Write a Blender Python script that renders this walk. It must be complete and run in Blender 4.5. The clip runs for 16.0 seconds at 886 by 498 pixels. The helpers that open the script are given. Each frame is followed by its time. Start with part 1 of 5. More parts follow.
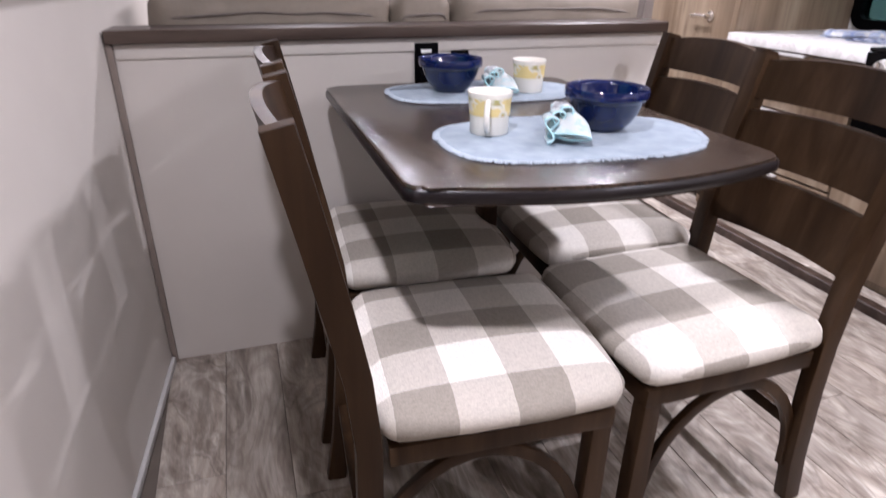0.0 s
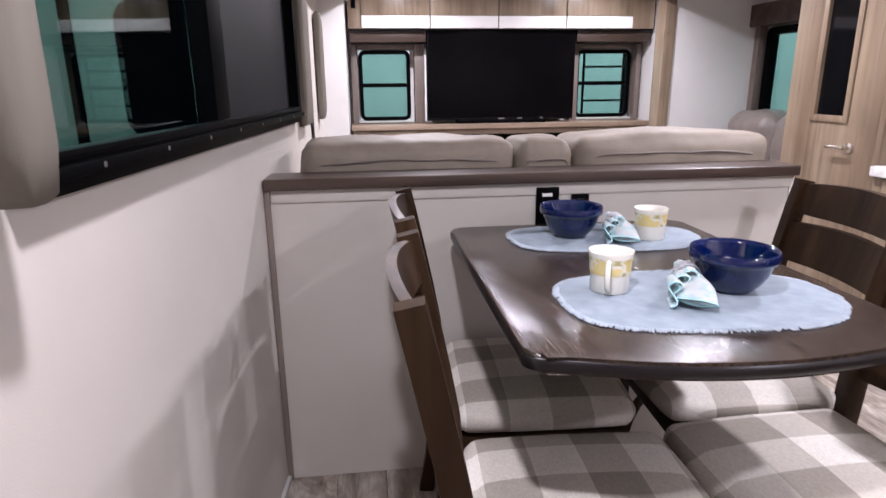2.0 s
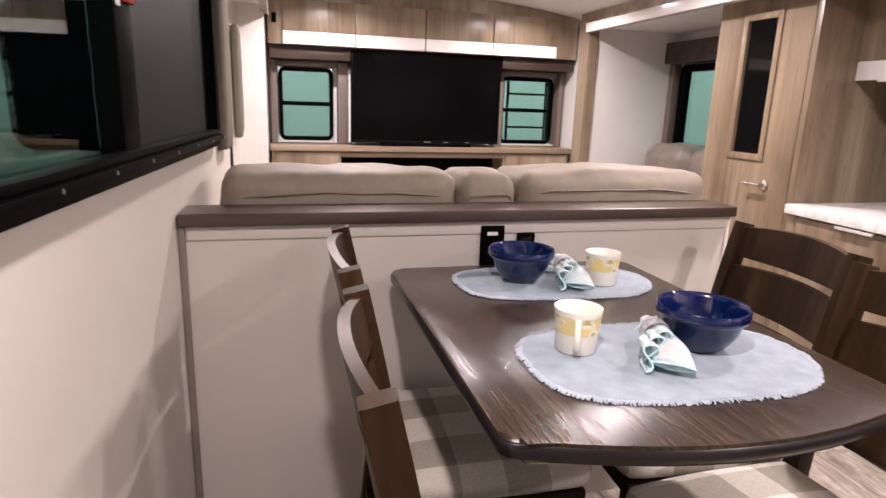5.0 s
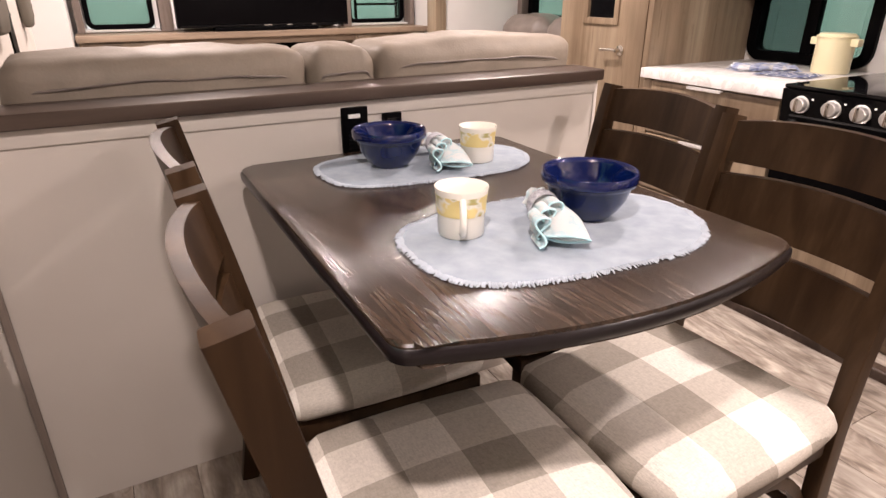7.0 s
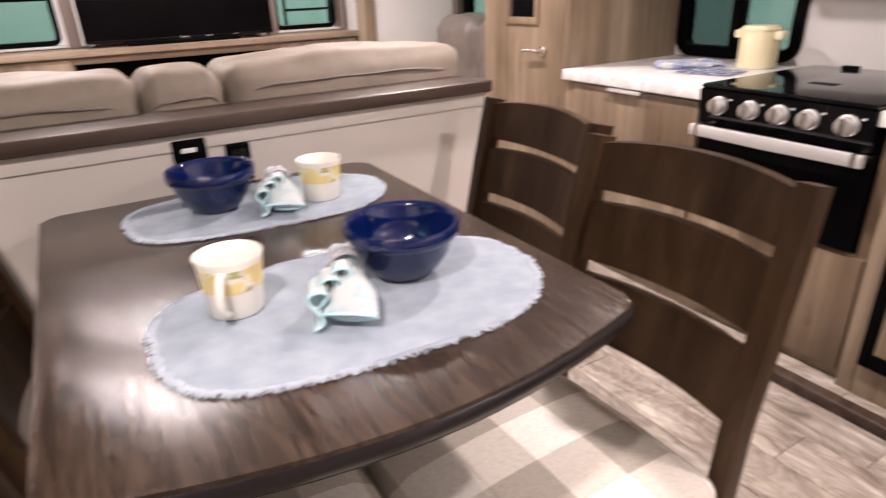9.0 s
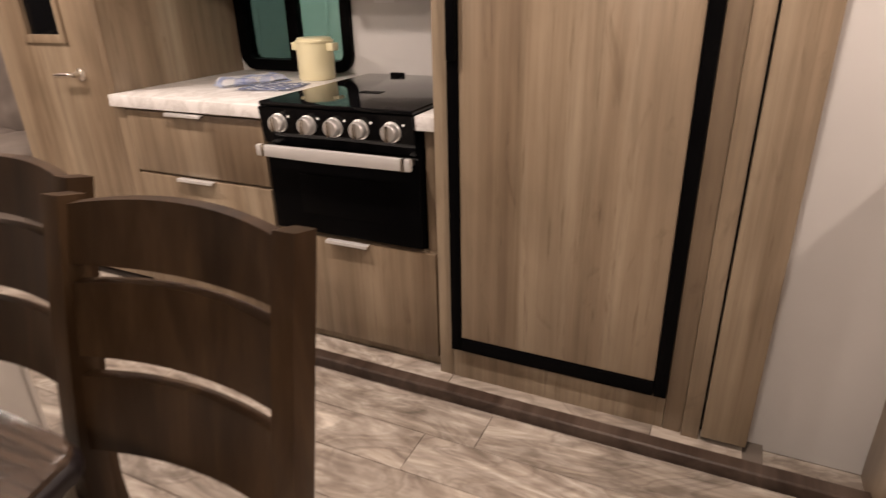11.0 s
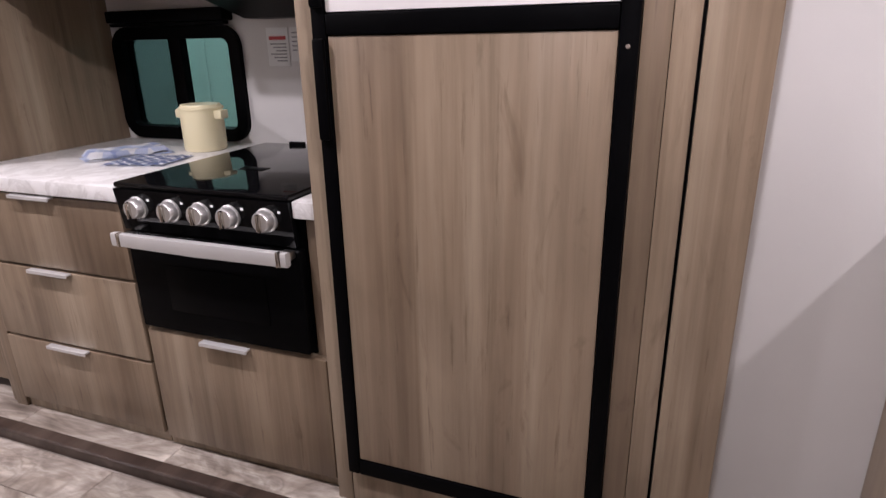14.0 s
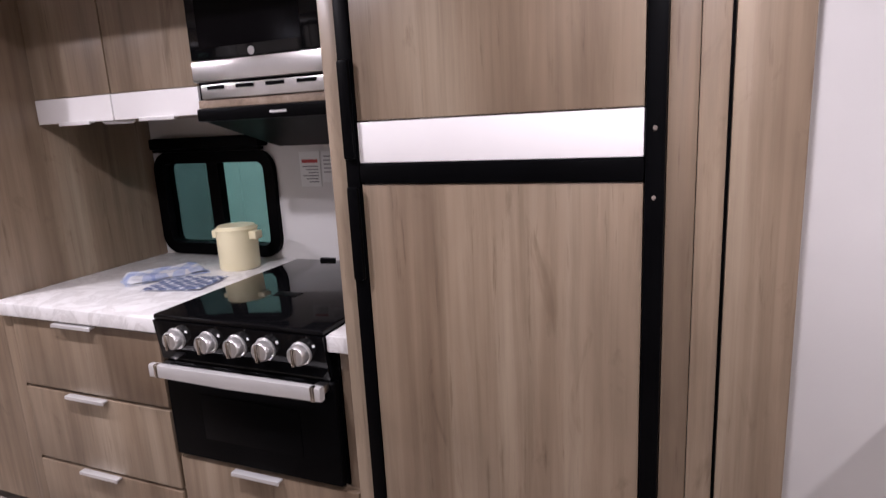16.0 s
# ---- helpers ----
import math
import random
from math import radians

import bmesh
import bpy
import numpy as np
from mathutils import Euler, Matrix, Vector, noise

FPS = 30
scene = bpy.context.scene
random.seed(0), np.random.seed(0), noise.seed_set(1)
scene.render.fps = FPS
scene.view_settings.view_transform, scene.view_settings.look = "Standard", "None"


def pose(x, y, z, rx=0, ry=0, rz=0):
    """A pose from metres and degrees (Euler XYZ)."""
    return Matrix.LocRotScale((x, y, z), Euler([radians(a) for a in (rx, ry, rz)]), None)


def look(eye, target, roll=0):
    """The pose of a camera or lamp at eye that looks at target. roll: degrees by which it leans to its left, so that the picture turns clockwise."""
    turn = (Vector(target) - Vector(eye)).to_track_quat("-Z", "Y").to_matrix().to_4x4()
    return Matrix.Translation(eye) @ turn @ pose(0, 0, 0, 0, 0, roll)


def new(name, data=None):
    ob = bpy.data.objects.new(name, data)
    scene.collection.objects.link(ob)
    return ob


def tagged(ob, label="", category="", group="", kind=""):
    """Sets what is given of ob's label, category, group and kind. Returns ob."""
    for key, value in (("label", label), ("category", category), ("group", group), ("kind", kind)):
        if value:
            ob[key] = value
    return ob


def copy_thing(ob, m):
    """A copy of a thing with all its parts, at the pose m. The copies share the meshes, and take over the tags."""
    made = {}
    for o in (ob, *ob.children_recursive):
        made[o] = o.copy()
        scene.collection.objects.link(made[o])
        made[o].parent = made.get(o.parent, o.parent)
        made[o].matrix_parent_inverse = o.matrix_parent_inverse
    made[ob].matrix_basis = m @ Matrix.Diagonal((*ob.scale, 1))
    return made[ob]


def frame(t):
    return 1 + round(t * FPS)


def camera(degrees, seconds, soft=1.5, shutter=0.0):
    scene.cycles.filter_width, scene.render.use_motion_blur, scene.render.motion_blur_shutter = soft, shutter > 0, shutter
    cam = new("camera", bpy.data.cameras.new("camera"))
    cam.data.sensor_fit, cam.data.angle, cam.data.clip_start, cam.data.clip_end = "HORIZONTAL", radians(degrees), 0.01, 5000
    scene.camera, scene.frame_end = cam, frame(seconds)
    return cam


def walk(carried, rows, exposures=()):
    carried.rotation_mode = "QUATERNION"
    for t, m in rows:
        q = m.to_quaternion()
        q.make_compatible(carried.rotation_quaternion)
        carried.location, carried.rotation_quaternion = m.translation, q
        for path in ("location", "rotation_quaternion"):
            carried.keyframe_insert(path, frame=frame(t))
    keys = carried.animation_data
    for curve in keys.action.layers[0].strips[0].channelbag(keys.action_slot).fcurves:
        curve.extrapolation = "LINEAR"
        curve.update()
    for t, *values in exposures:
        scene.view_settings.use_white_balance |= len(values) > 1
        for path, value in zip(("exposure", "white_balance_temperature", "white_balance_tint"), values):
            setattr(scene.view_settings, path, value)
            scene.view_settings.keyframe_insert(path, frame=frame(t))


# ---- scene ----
cam = camera(72.8, 16.0, soft=1.25, shutter=0.5)
PATH = [
    (0, (0.298, -1.682, 1.089), (0.869, 0.036, 0.238), 0.7),
    (0.5, (0.293, -1.69, 1.133), (0.786, 0.101, 0.387), 1.0),
    (1, (0.297, -1.679, 1.15), (0.671, 0.159, 0.447), -0.3),
    (1.5, (0.295, -1.676, 1.181), (0.588, 0.202, 0.551), -1.0),
    (2, (0.287, -1.679, 1.185), (0.522, 0.238, 0.659), -0.6),
    (2.5, (0.273, -1.68, 1.201), (0.458, 0.263, 0.766), -0.4),
    (3, (0.259, -1.683, 1.223), (0.428, 0.276, 0.865), 0.2),
    (5.5, (0.24, -1.476, 1.209), (0.877, 0.335, 0.65), 1.7),
    (6, (0.238, -1.435, 1.194), (0.982, 0.295, 0.52), 0.9),
    (6.5, (0.255, -1.409, 1.174), (1.085, 0.248, 0.423), -0.3),
    (7, (0.286, -1.398, 1.159), (1.165, 0.214, 0.364), -0.0),
    (7.5, (0.341, -1.385, 1.14), (1.186, 0.207, 0.274), -0.9),
    (8, (0.425, -1.345, 1.13), (1.174, 0.276, 0.227), -1.7),
    (8.5, (0.524, -1.331, 1.162), (1.257, 0.321, 0.301), -2.5),
    (9, (0.62, -1.363, 1.177), (1.546, 0.22, 0.373), -2.2),
    (9.5, (0.707, -1.396, 1.183), (1.886, 0.007, 0.383), -1.8),
    (10, (0.775, -1.378, 1.171), (2.175, -0.207, 0.362), -2.2),
    (12.5, (1.171, -1.416, 1.163), (2.924, -0.837, 0.395), 0.5),
    (13, (1.225, -1.439, 1.178), (2.959, -0.791, 0.419), -0.1),
    (13.5, (1.254, -1.428, 1.183), (3.004, -0.782, 0.46), 0.1),
    (14, (1.262, -1.411, 1.188), (3.026, -0.738, 0.528), -1.1),
    (14.5, (1.271, -1.402, 1.215), (3.044, -0.704, 0.604), -1.7),
    (15, (1.268, -1.399, 1.244), (3.047, -0.683, 0.68), -2.6),
    (15.5, (1.271, -1.396, 1.285), (3.054, -0.641, 0.783), -3.3),
    (16, (1.273, -1.389, 1.323), (3.075, -0.63, 0.901), -3.0),
]
EXPOSURES = [(0.0, 0.47, 5650, 21), (2.0, 0.39, 5680, 22), (3.0, 0.38, 5700, 23), (5.5, 0.50, 6700, 25), (7.0, 0.53, 6900, 25), (8.5, 0.56, 6550, 24),
             (9.5, 0.36, 6900, 25), (10.0, 0.16, 7700, 24), (12.5, -0.03, 6500, 22), (14.0, -0.10, 5950, 24), (16.0, -0.07, 5800, 25)]
walk(cam, [(t, look(eye, target, roll)) for t, eye, target, roll in PATH], EXPOSURES)


# ---- light ----
world = bpy.data.worlds.new("hall")
scene.world = world
world.use_nodes = True
world.node_tree.nodes["Background"].inputs[0].default_value = (0.93, 1.0, 0.96, 1)
world.node_tree.nodes["Background"].inputs[1].default_value = 1.9

LAMP_X, LAMP_Y = (0.57, 1.88), (2.22, 1.02, -0.20, -1.40, -2.45)
LAMP_POWER = 13.0
LAMP_GAIN = {(1.88, -1.40): 0.78}
DARK_SPOTS = {(0.57, -0.20), (0.57, -1.40), (0.57, -2.45)}


def ceil_z(x):
    return 1.955 - 0.092 * ((x - 1.27) / 1.1) ** 2


# ---- small tools ----
ORIGIN = {}


def thing(name, at, label, category, group=""):
    ob = new(name)
    ob.location = at
    ob.empty_display_size = 0.05
    ORIGIN[ob] = Vector(at)
    return tagged(ob, label, category, group)


def finish(bm, name, material, smooth=35):
    mesh = bpy.data.meshes.new(name)
    bmesh.ops.recalc_face_normals(bm, faces=bm.faces)
    bm.to_mesh(mesh)
    bm.free()
    mesh.materials.append(material)
    if smooth:
        for p in mesh.polygons:
            p.use_smooth = True
        mesh.set_sharp_from_angle(angle=radians(smooth))
    return mesh


def part(name, bm, material, parent, label="", smooth=35):
    """Links a bmesh given in world metres as one mesh under a thing or a part."""
    o = ORIGIN[parent]
    bmesh.ops.translate(bm, verts=bm.verts, vec=-o)
    ob = new(name, finish(bm, name, material, smooth))
    ob.parent = parent
    ORIGIN[ob] = o
    return tagged(ob, label)


def whole(name, bm, material, label, category, kind="", at=None, smooth=35, group=""):
    o = Vector(at) if at else Vector((0, 0, 0))
    bmesh.ops.translate(bm, verts=bm.verts, vec=-o)
    ob = new(name, finish(bm, name, material, smooth))
    ob.location = o
    ORIGIN[ob] = o
    return tagged(ob, label, category, group, kind)


def box(x0, x1, y0, y1, z0, z1, bevel=0.0, seg=2, bm=None):
    own = bmesh.new()
    m = Matrix.LocRotScale(((x0 + x1) / 2, (y0 + y1) / 2, (z0 + z1) / 2), None, (abs(x1 - x0), abs(y1 - y0), abs(z1 - z0)))
    bmesh.ops.create_cube(own, size=1, matrix=m)
    if bevel:
        bmesh.ops.bevel(own, geom=own.edges[:], offset=bevel, segments=seg, affect="EDGES", profile=0.6)
    return own if bm is None else join(bm, own)


def join(bm, other):
    mesh = bpy.data.meshes.new("tmp")
    other.to_mesh(mesh)
    other.free()
    bm.from_mesh(mesh)
    bpy.data.meshes.remove(mesh)
    return bm


def turn(bm, m):
    bmesh.ops.transform(bm, matrix=m, verts=bm.verts)
    return bm


def lathe(profile, at, steps=48, axis="z"):
    """Turns (radius, height) pairs round an upright axis at a place."""
    bm = bmesh.new()
    rings = []
    for r, h in profile:
        if r < 1e-6:
            rings.append([bm.verts.new((0, 0, h))])
        else:
            rings.append([bm.verts.new((r * math.cos(2 * math.pi * k / steps), r * math.sin(2 * math.pi * k / steps), h)) for k in range(steps)])
    for a, b in zip(rings, rings[1:]):
        for k in range(steps):
            k2 = (k + 1) % steps
            if len(a) == 1 and len(b) == 1:
                continue
            if len(a) == 1:
                bm.faces.new((a[0], b[k], b[k2]))
            elif len(b) == 1:
                bm.faces.new((a[k], a[k2], b[0]))
            else:
                bm.faces.new((a[k], a[k2], b[k2], b[k]))
    if axis == "x":
        turn(bm, Matrix.Rotation(radians(-90), 4, "Y"))
    if axis == "y":
        turn(bm, Matrix.Rotation(radians(90), 4, "X"))
    return turn(bm, Matrix.Translation(at))


def plate(points, z0, z1, bevel=0.0, seg=2):
    """An upright prism over a flat outline."""
    bm = bmesh.new()
    low = [bm.verts.new((x, y, z0)) for x, y in points]
    top = [bm.verts.new((x, y, z1)) for x, y in points]
    bm.faces.new(low[::-1])
    face = bm.faces.new(top)
    n = len(points)
    for k in range(n):
        bm.faces.new((low[k], low[(k + 1) % n], top[(k + 1) % n], top[k]))
    if bevel:
        bmesh.ops.bevel(bm, geom=[e for e in bm.edges if abs(e.verts[0].co.z - e.verts[1].co.z) < 1e-6], offset=bevel, segments=seg, affect="EDGES", profile=0.6)
    return bm


def sweep(path, w, h, bevel=0.003, side=(0, 1, 0)):
    """A bar of section w (along side) by h that follows a line of points."""
    bm = bmesh.new()
    side = Vector(side)
    pts = [Vector(p) for p in path]
    rings = []
    for k, p in enumerate(pts):
        d = (pts[min(k + 1, len(pts) - 1)] - pts[max(k - 1, 0)]).normalized()
        n = d.cross(side).normalized()
        rings.append([bm.verts.new(p + side * w / 2 * a + n * h / 2 * b) for a, b in ((-1, -1), (1, -1), (1, 1), (-1, 1))])
    for a, b in zip(rings, rings[1:]):
        for k in range(4):
            bm.faces.new((a[k], a[(k + 1) % 4], b[(k + 1) % 4], b[k]))
    bm.faces.new(rings[0][::-1])
    bm.faces.new(rings[-1])
    if bevel:
        long = [e for e in bm.edges if not any(all(v in r for v in e.verts) for r in rings)]
        bmesh.ops.bevel(bm, geom=long, offset=bevel, segments=2, affect="EDGES", profile=0.6)
    return bm


def tube(path, r, steps=10):
    bm = bmesh.new()
    pts = [Vector(p) for p in path]
    rings = []
    for k, p in enumerate(pts):
        d = (pts[min(k + 1, len(pts) - 1)] - pts[max(k - 1, 0)]).normalized()
        u = d.orthogonal().normalized()
        if rings:
            u = (last - d * last.dot(d)).normalized()
        last = u
        v = d.cross(u)
        rings.append([bm.verts.new(p + r * (u * math.cos(2 * math.pi * i / steps) + v * math.sin(2 * math.pi * i / steps))) for i in range(steps)])
    for a, b in zip(rings, rings[1:]):
        for i in range(steps):
            bm.faces.new((a[i], a[(i + 1) % steps], b[(i + 1) % steps], b[i]))
    bm.faces.new(rings[0][::-1])
    bm.faces.new(rings[-1])
    return bm


def cushion(x0, x1, y0, y1, z0, z1, r=0.05, puff=0.02, wrinkle=0.006, cuts=16, seed=0.0):
    """A stuffed block with swollen faces and soft wrinkles."""
    bm = bmesh.new()
    bmesh.ops.create_cube(bm, size=2)
    bmesh.ops.subdivide_edges(bm, edges=bm.edges[:], cuts=cuts, use_grid_fill=True)
    c = Vector(((x0 + x1) / 2, (y0 + y1) / 2, (z0 + z1) / 2))
    half = Vector(((x1 - x0) / 2, (y1 - y0) / 2, (z1 - z0) / 2))
    for v in bm.verts:
        u = v.co.copy()
        p = Vector((u.x * half.x, u.y * half.y, u.z * half.z))
        inner = Vector([max(-(h - r), min(h - r, q)) for h, q in zip(half, p)])
        d = p - inner
        if d.length > 1e-9:
            p = inner + d.normalized() * r
        bulge = Vector((u.x * (1 - u.y ** 2) * (1 - u.z ** 2), u.y * (1 - u.x ** 2) * (1 - u.z ** 2), u.z * (1 - u.x ** 2) * (1 - u.y ** 2)))
        p += bulge * puff
        q = p + c
        p += p.normalized() * wrinkle * noise.noise(Vector((q.x * 6 + seed, q.y * 6, q.z * 11)))
        p += p.normalized() * wrinkle * 0.5 * noise.noise(Vector((q.x * 17 + seed, q.y * 17, q.z * 23)))
        v.co = p + c
    return bm


def rounded(w, h, r, steps=6):
    """Corner points of a rounded oblong round the origin."""
    out = []
    for cx, cy, a0 in ((w / 2 - r, h / 2 - r, 0), (-w / 2 + r, h / 2 - r, 90), (-w / 2 + r, -h / 2 + r, 180), (w / 2 - r, -h / 2 + r, 270)):
        for k in range(steps + 1):
            a = radians(a0 + 90 * k / steps)
            out.append((cx + r * math.cos(a), cy + r * math.sin(a)))
    return out


def ring(outer, inner, depth):
    """A flat frame between two outlines with as many points, thick along z."""
    bm = bmesh.new()
    n = len(outer)
    lv = [[bm.verts.new((x, y, z)) for x, y in o] for o in (outer, inner) for z in (0, depth)]
    o0, o1, i0, i1 = lv
    for k in range(n):
        j = (k + 1) % n
        bm.faces.new((o0[k], o0[j], o1[j], o1[k]))
        bm.faces.new((i0[j], i0[k], i1[k], i1[j]))
        bm.faces.new((o1[k], o1[j], i1[j], i1[k]))
        bm.faces.new((o0[j], o0[k], i0[k], i0[j]))
    return bm


# ---- materials ----
def nodes_of(name):
    m = bpy.data.materials.new(name)
    m.use_nodes = True
    t = m.node_tree
    return m, t, t.nodes["Principled BSDF"]


def coords(t, scale=(1, 1, 1), rot=(0, 0, 0), kind="Object", vary=False):
    tc, mp = t.nodes.new("ShaderNodeTexCoord"), t.nodes.new("ShaderNodeMapping")
    mp.inputs["Scale"].default_value = scale
    mp.inputs["Rotation"].default_value = rot
    t.links.new(tc.outputs[kind], mp.inputs["Vector"])
    if vary:
        info, mul = t.nodes.new("ShaderNodeObjectInfo"), t.nodes.new("ShaderNodeVectorMath")
        mul.operation = "SCALE"
        mul.inputs[0].default_value = (31.0, 17.0, 23.0)
        t.links.new(info.outputs["Random"], mul.inputs["Scale"])
        t.links.new(mul.outputs[0], mp.inputs["Location"])
    return mp.outputs["Vector"]


def noise_tex(t, vec, scale, detail=4.0, rough=0.55, distortion=0.0):
    n = t.nodes.new("ShaderNodeTexNoise")
    n.inputs["Scale"].default_value, n.inputs["Detail"].default_value = scale, detail
    n.inputs["Roughness"].default_value, n.inputs["Distortion"].default_value = rough, distortion
    t.links.new(vec, n.inputs["Vector"])
    return n.outputs["Fac"]


def ramp(t, fac, stops):
    r = t.nodes.new("ShaderNodeValToRGB")
    el = r.color_ramp.elements
    while len(el) < len(stops):
        el.new(0.5)
    for e, (p, c) in zip(el, stops):
        e.position, e.color = p, (*c, 1)
    t.links.new(fac, r.inputs["Fac"])
    return r.outputs["Color"]


def mix(t, fac, a, b, mode="MIX"):
    m = t.nodes.new("ShaderNodeMix")
    m.data_type, m.blend_type = "RGBA", mode
    for sock, val in ((m.inputs["Factor"], fac), (m.inputs["A"], a), (m.inputs["B"], b)):
        if isinstance(val, (int, float)):
            sock.default_value = val
        elif isinstance(val, tuple):
            sock.default_value = (*val, 1)
        else:
            t.links.new(val, sock)
    return m.outputs["Result"]


def bump(t, p, fac, strength, distance=0.002):
    b = t.nodes.new("ShaderNodeBump")
    b.inputs["Strength"].default_value, b.inputs["Distance"].default_value = strength, distance
    t.links.new(fac, b.inputs["Height"])
    t.links.new(b.outputs["Normal"], p.inputs["Normal"])


def surf(name, c1, c2, rough=0.5, metal=0.0, scale=8.0, bumps=0.1, fine=150.0, coat=0.0, spec=0.5):
    """A plain surface with slow unevenness and a fine grain."""
    m, t, p = nodes_of(name)
    v = coords(t)
    slow = noise_tex(t, v, scale, 3)
    t.links.new(ramp(t, slow, ((0.3, c1), (0.7, c2))), p.inputs["Base Color"])
    p.inputs["Roughness"].default_value, p.inputs["Metallic"].default_value = rough, metal
    p.inputs["Coat Weight"].default_value = coat
    p.inputs["Specular IOR Level"].default_value = spec
    if bumps:
        bump(t, p, noise_tex(t, v, fine, 2), bumps)
    return m


def wood(name, dark, mid, light, along="z", rough=0.5, fine=60.0, stretch=0.05, bumps=0.15, vary=True, coat=0.0, knots=True, spec=0.5):
    m, t, p = nodes_of(name)
    s = {"x": (stretch, 1, 1), "y": (1, stretch, 1), "z": (1, 1, stretch)}[along]
    v = coords(t, s, vary=vary)
    broad = noise_tex(t, v, fine * 0.16, 4, 0.6, 0.6)
    thin = noise_tex(t, v, fine, 6, 0.7, 0.3)
    col = ramp(t, broad, ((0.34, dark), (0.5, mid), (0.66, light)))
    lines = ramp(t, thin, ((0.32, (0.74, 0.72, 0.70)), (0.55, (1, 1, 1))))
    col = mix(t, 0.8, col, lines, "MULTIPLY")
    if knots:
        s2 = tuple(1.0 if q == 1 else 0.3 for q in s)
        k = noise_tex(t, coords(t, s2, vary=vary), 7.0, 4, 0.65, 2.5)
        col = mix(t, 0.45, col, ramp(t, k, ((0.27, (0.50, 0.44, 0.39)), (0.40, (1, 1, 1)))), "MULTIPLY")
        s3 = tuple(1.0 if q == 1 else 0.012 for q in s)
        streak = noise_tex(t, coords(t, s3, vary=vary), 20.0, 4, 0.65, 0.15)
        col = mix(t, 0.9, col, ramp(t, streak, ((0.30, (0.76, 0.73, 0.70)), (0.46, (1, 1, 1)), (0.62, (1.08, 1.08, 1.08)))), "MULTIPLY")
        s4 = tuple(1.0 if q == 1 else 0.07 for q in s)
        fleck = noise_tex(t, coords(t, s4, vary=vary), 55.0, 5, 0.62, 0.12)
        col = mix(t, 0.55, col, ramp(t, fleck, ((0.30, (0.46, 0.41, 0.37)), (0.385, (1, 1, 1)))), "MULTIPLY")
        patch = noise_tex(t, coords(t, tuple(1.0 if q == 1 else 0.5 for q in s), vary=vary), 5.0, 3, 0.5, 0.5)
        col = mix(t, 0.6, col, ramp(t, patch, ((0.34, (0.80, 0.80, 0.80)), (0.62, (1.1, 1.1, 1.1)))), "MULTIPLY")
    t.links.new(col, p.inputs["Base Color"])
    p.inputs["Roughness"].default_value, p.inputs["Coat Weight"].default_value = rough, coat
    p.inputs["Coat Roughness"].default_value = 0.25
    p.inputs["Specular IOR Level"].default_value = spec
    bump(t, p, thin, bumps, 0.001)
    return m


def glass(name, tint, gloss=0.06):
    m, t, p = nodes_of(name)
    tr, gl, mx, fr = (t.nodes.new("ShaderNode" + k) for k in ("BsdfTransparent", "BsdfGlossy", "MixShader", "LayerWeight"))
    tr.inputs[0].default_value = (*tint, 1)
    gl.inputs["Roughness"].default_value = 0.02
    fr.inputs["Blend"].default_value = 0.5
    power, scale = (t.nodes.new("ShaderNodeMath") for _ in range(2))
    power.operation, scale.operation = "POWER", "MULTIPLY_ADD"
    power.inputs[1].default_value = 4.0
    scale.inputs[1].default_value, scale.inputs[2].default_value = 0.6, gloss
    t.links.new(fr.outputs["Facing"], power.inputs[0])
    t.links.new(power.outputs[0], scale.inputs[0])
    t.links.new(scale.outputs[0], mx.inputs[0])
    t.links.new(tr.outputs[0], mx.inputs[1])
    t.links.new(gl.outputs[0], mx.inputs[2])
    t.links.new(mx.outputs[0], t.nodes["Material Output"].inputs[0])
    return m


def glow(name, colour, strength):
    m, t, p = nodes_of(name)
    p.inputs["Base Color"].default_value = (*colour, 1)
    p.inputs["Emission Color"].default_value = (*colour, 1)
    p.inputs["Emission Strength"].default_value = strength
    return m


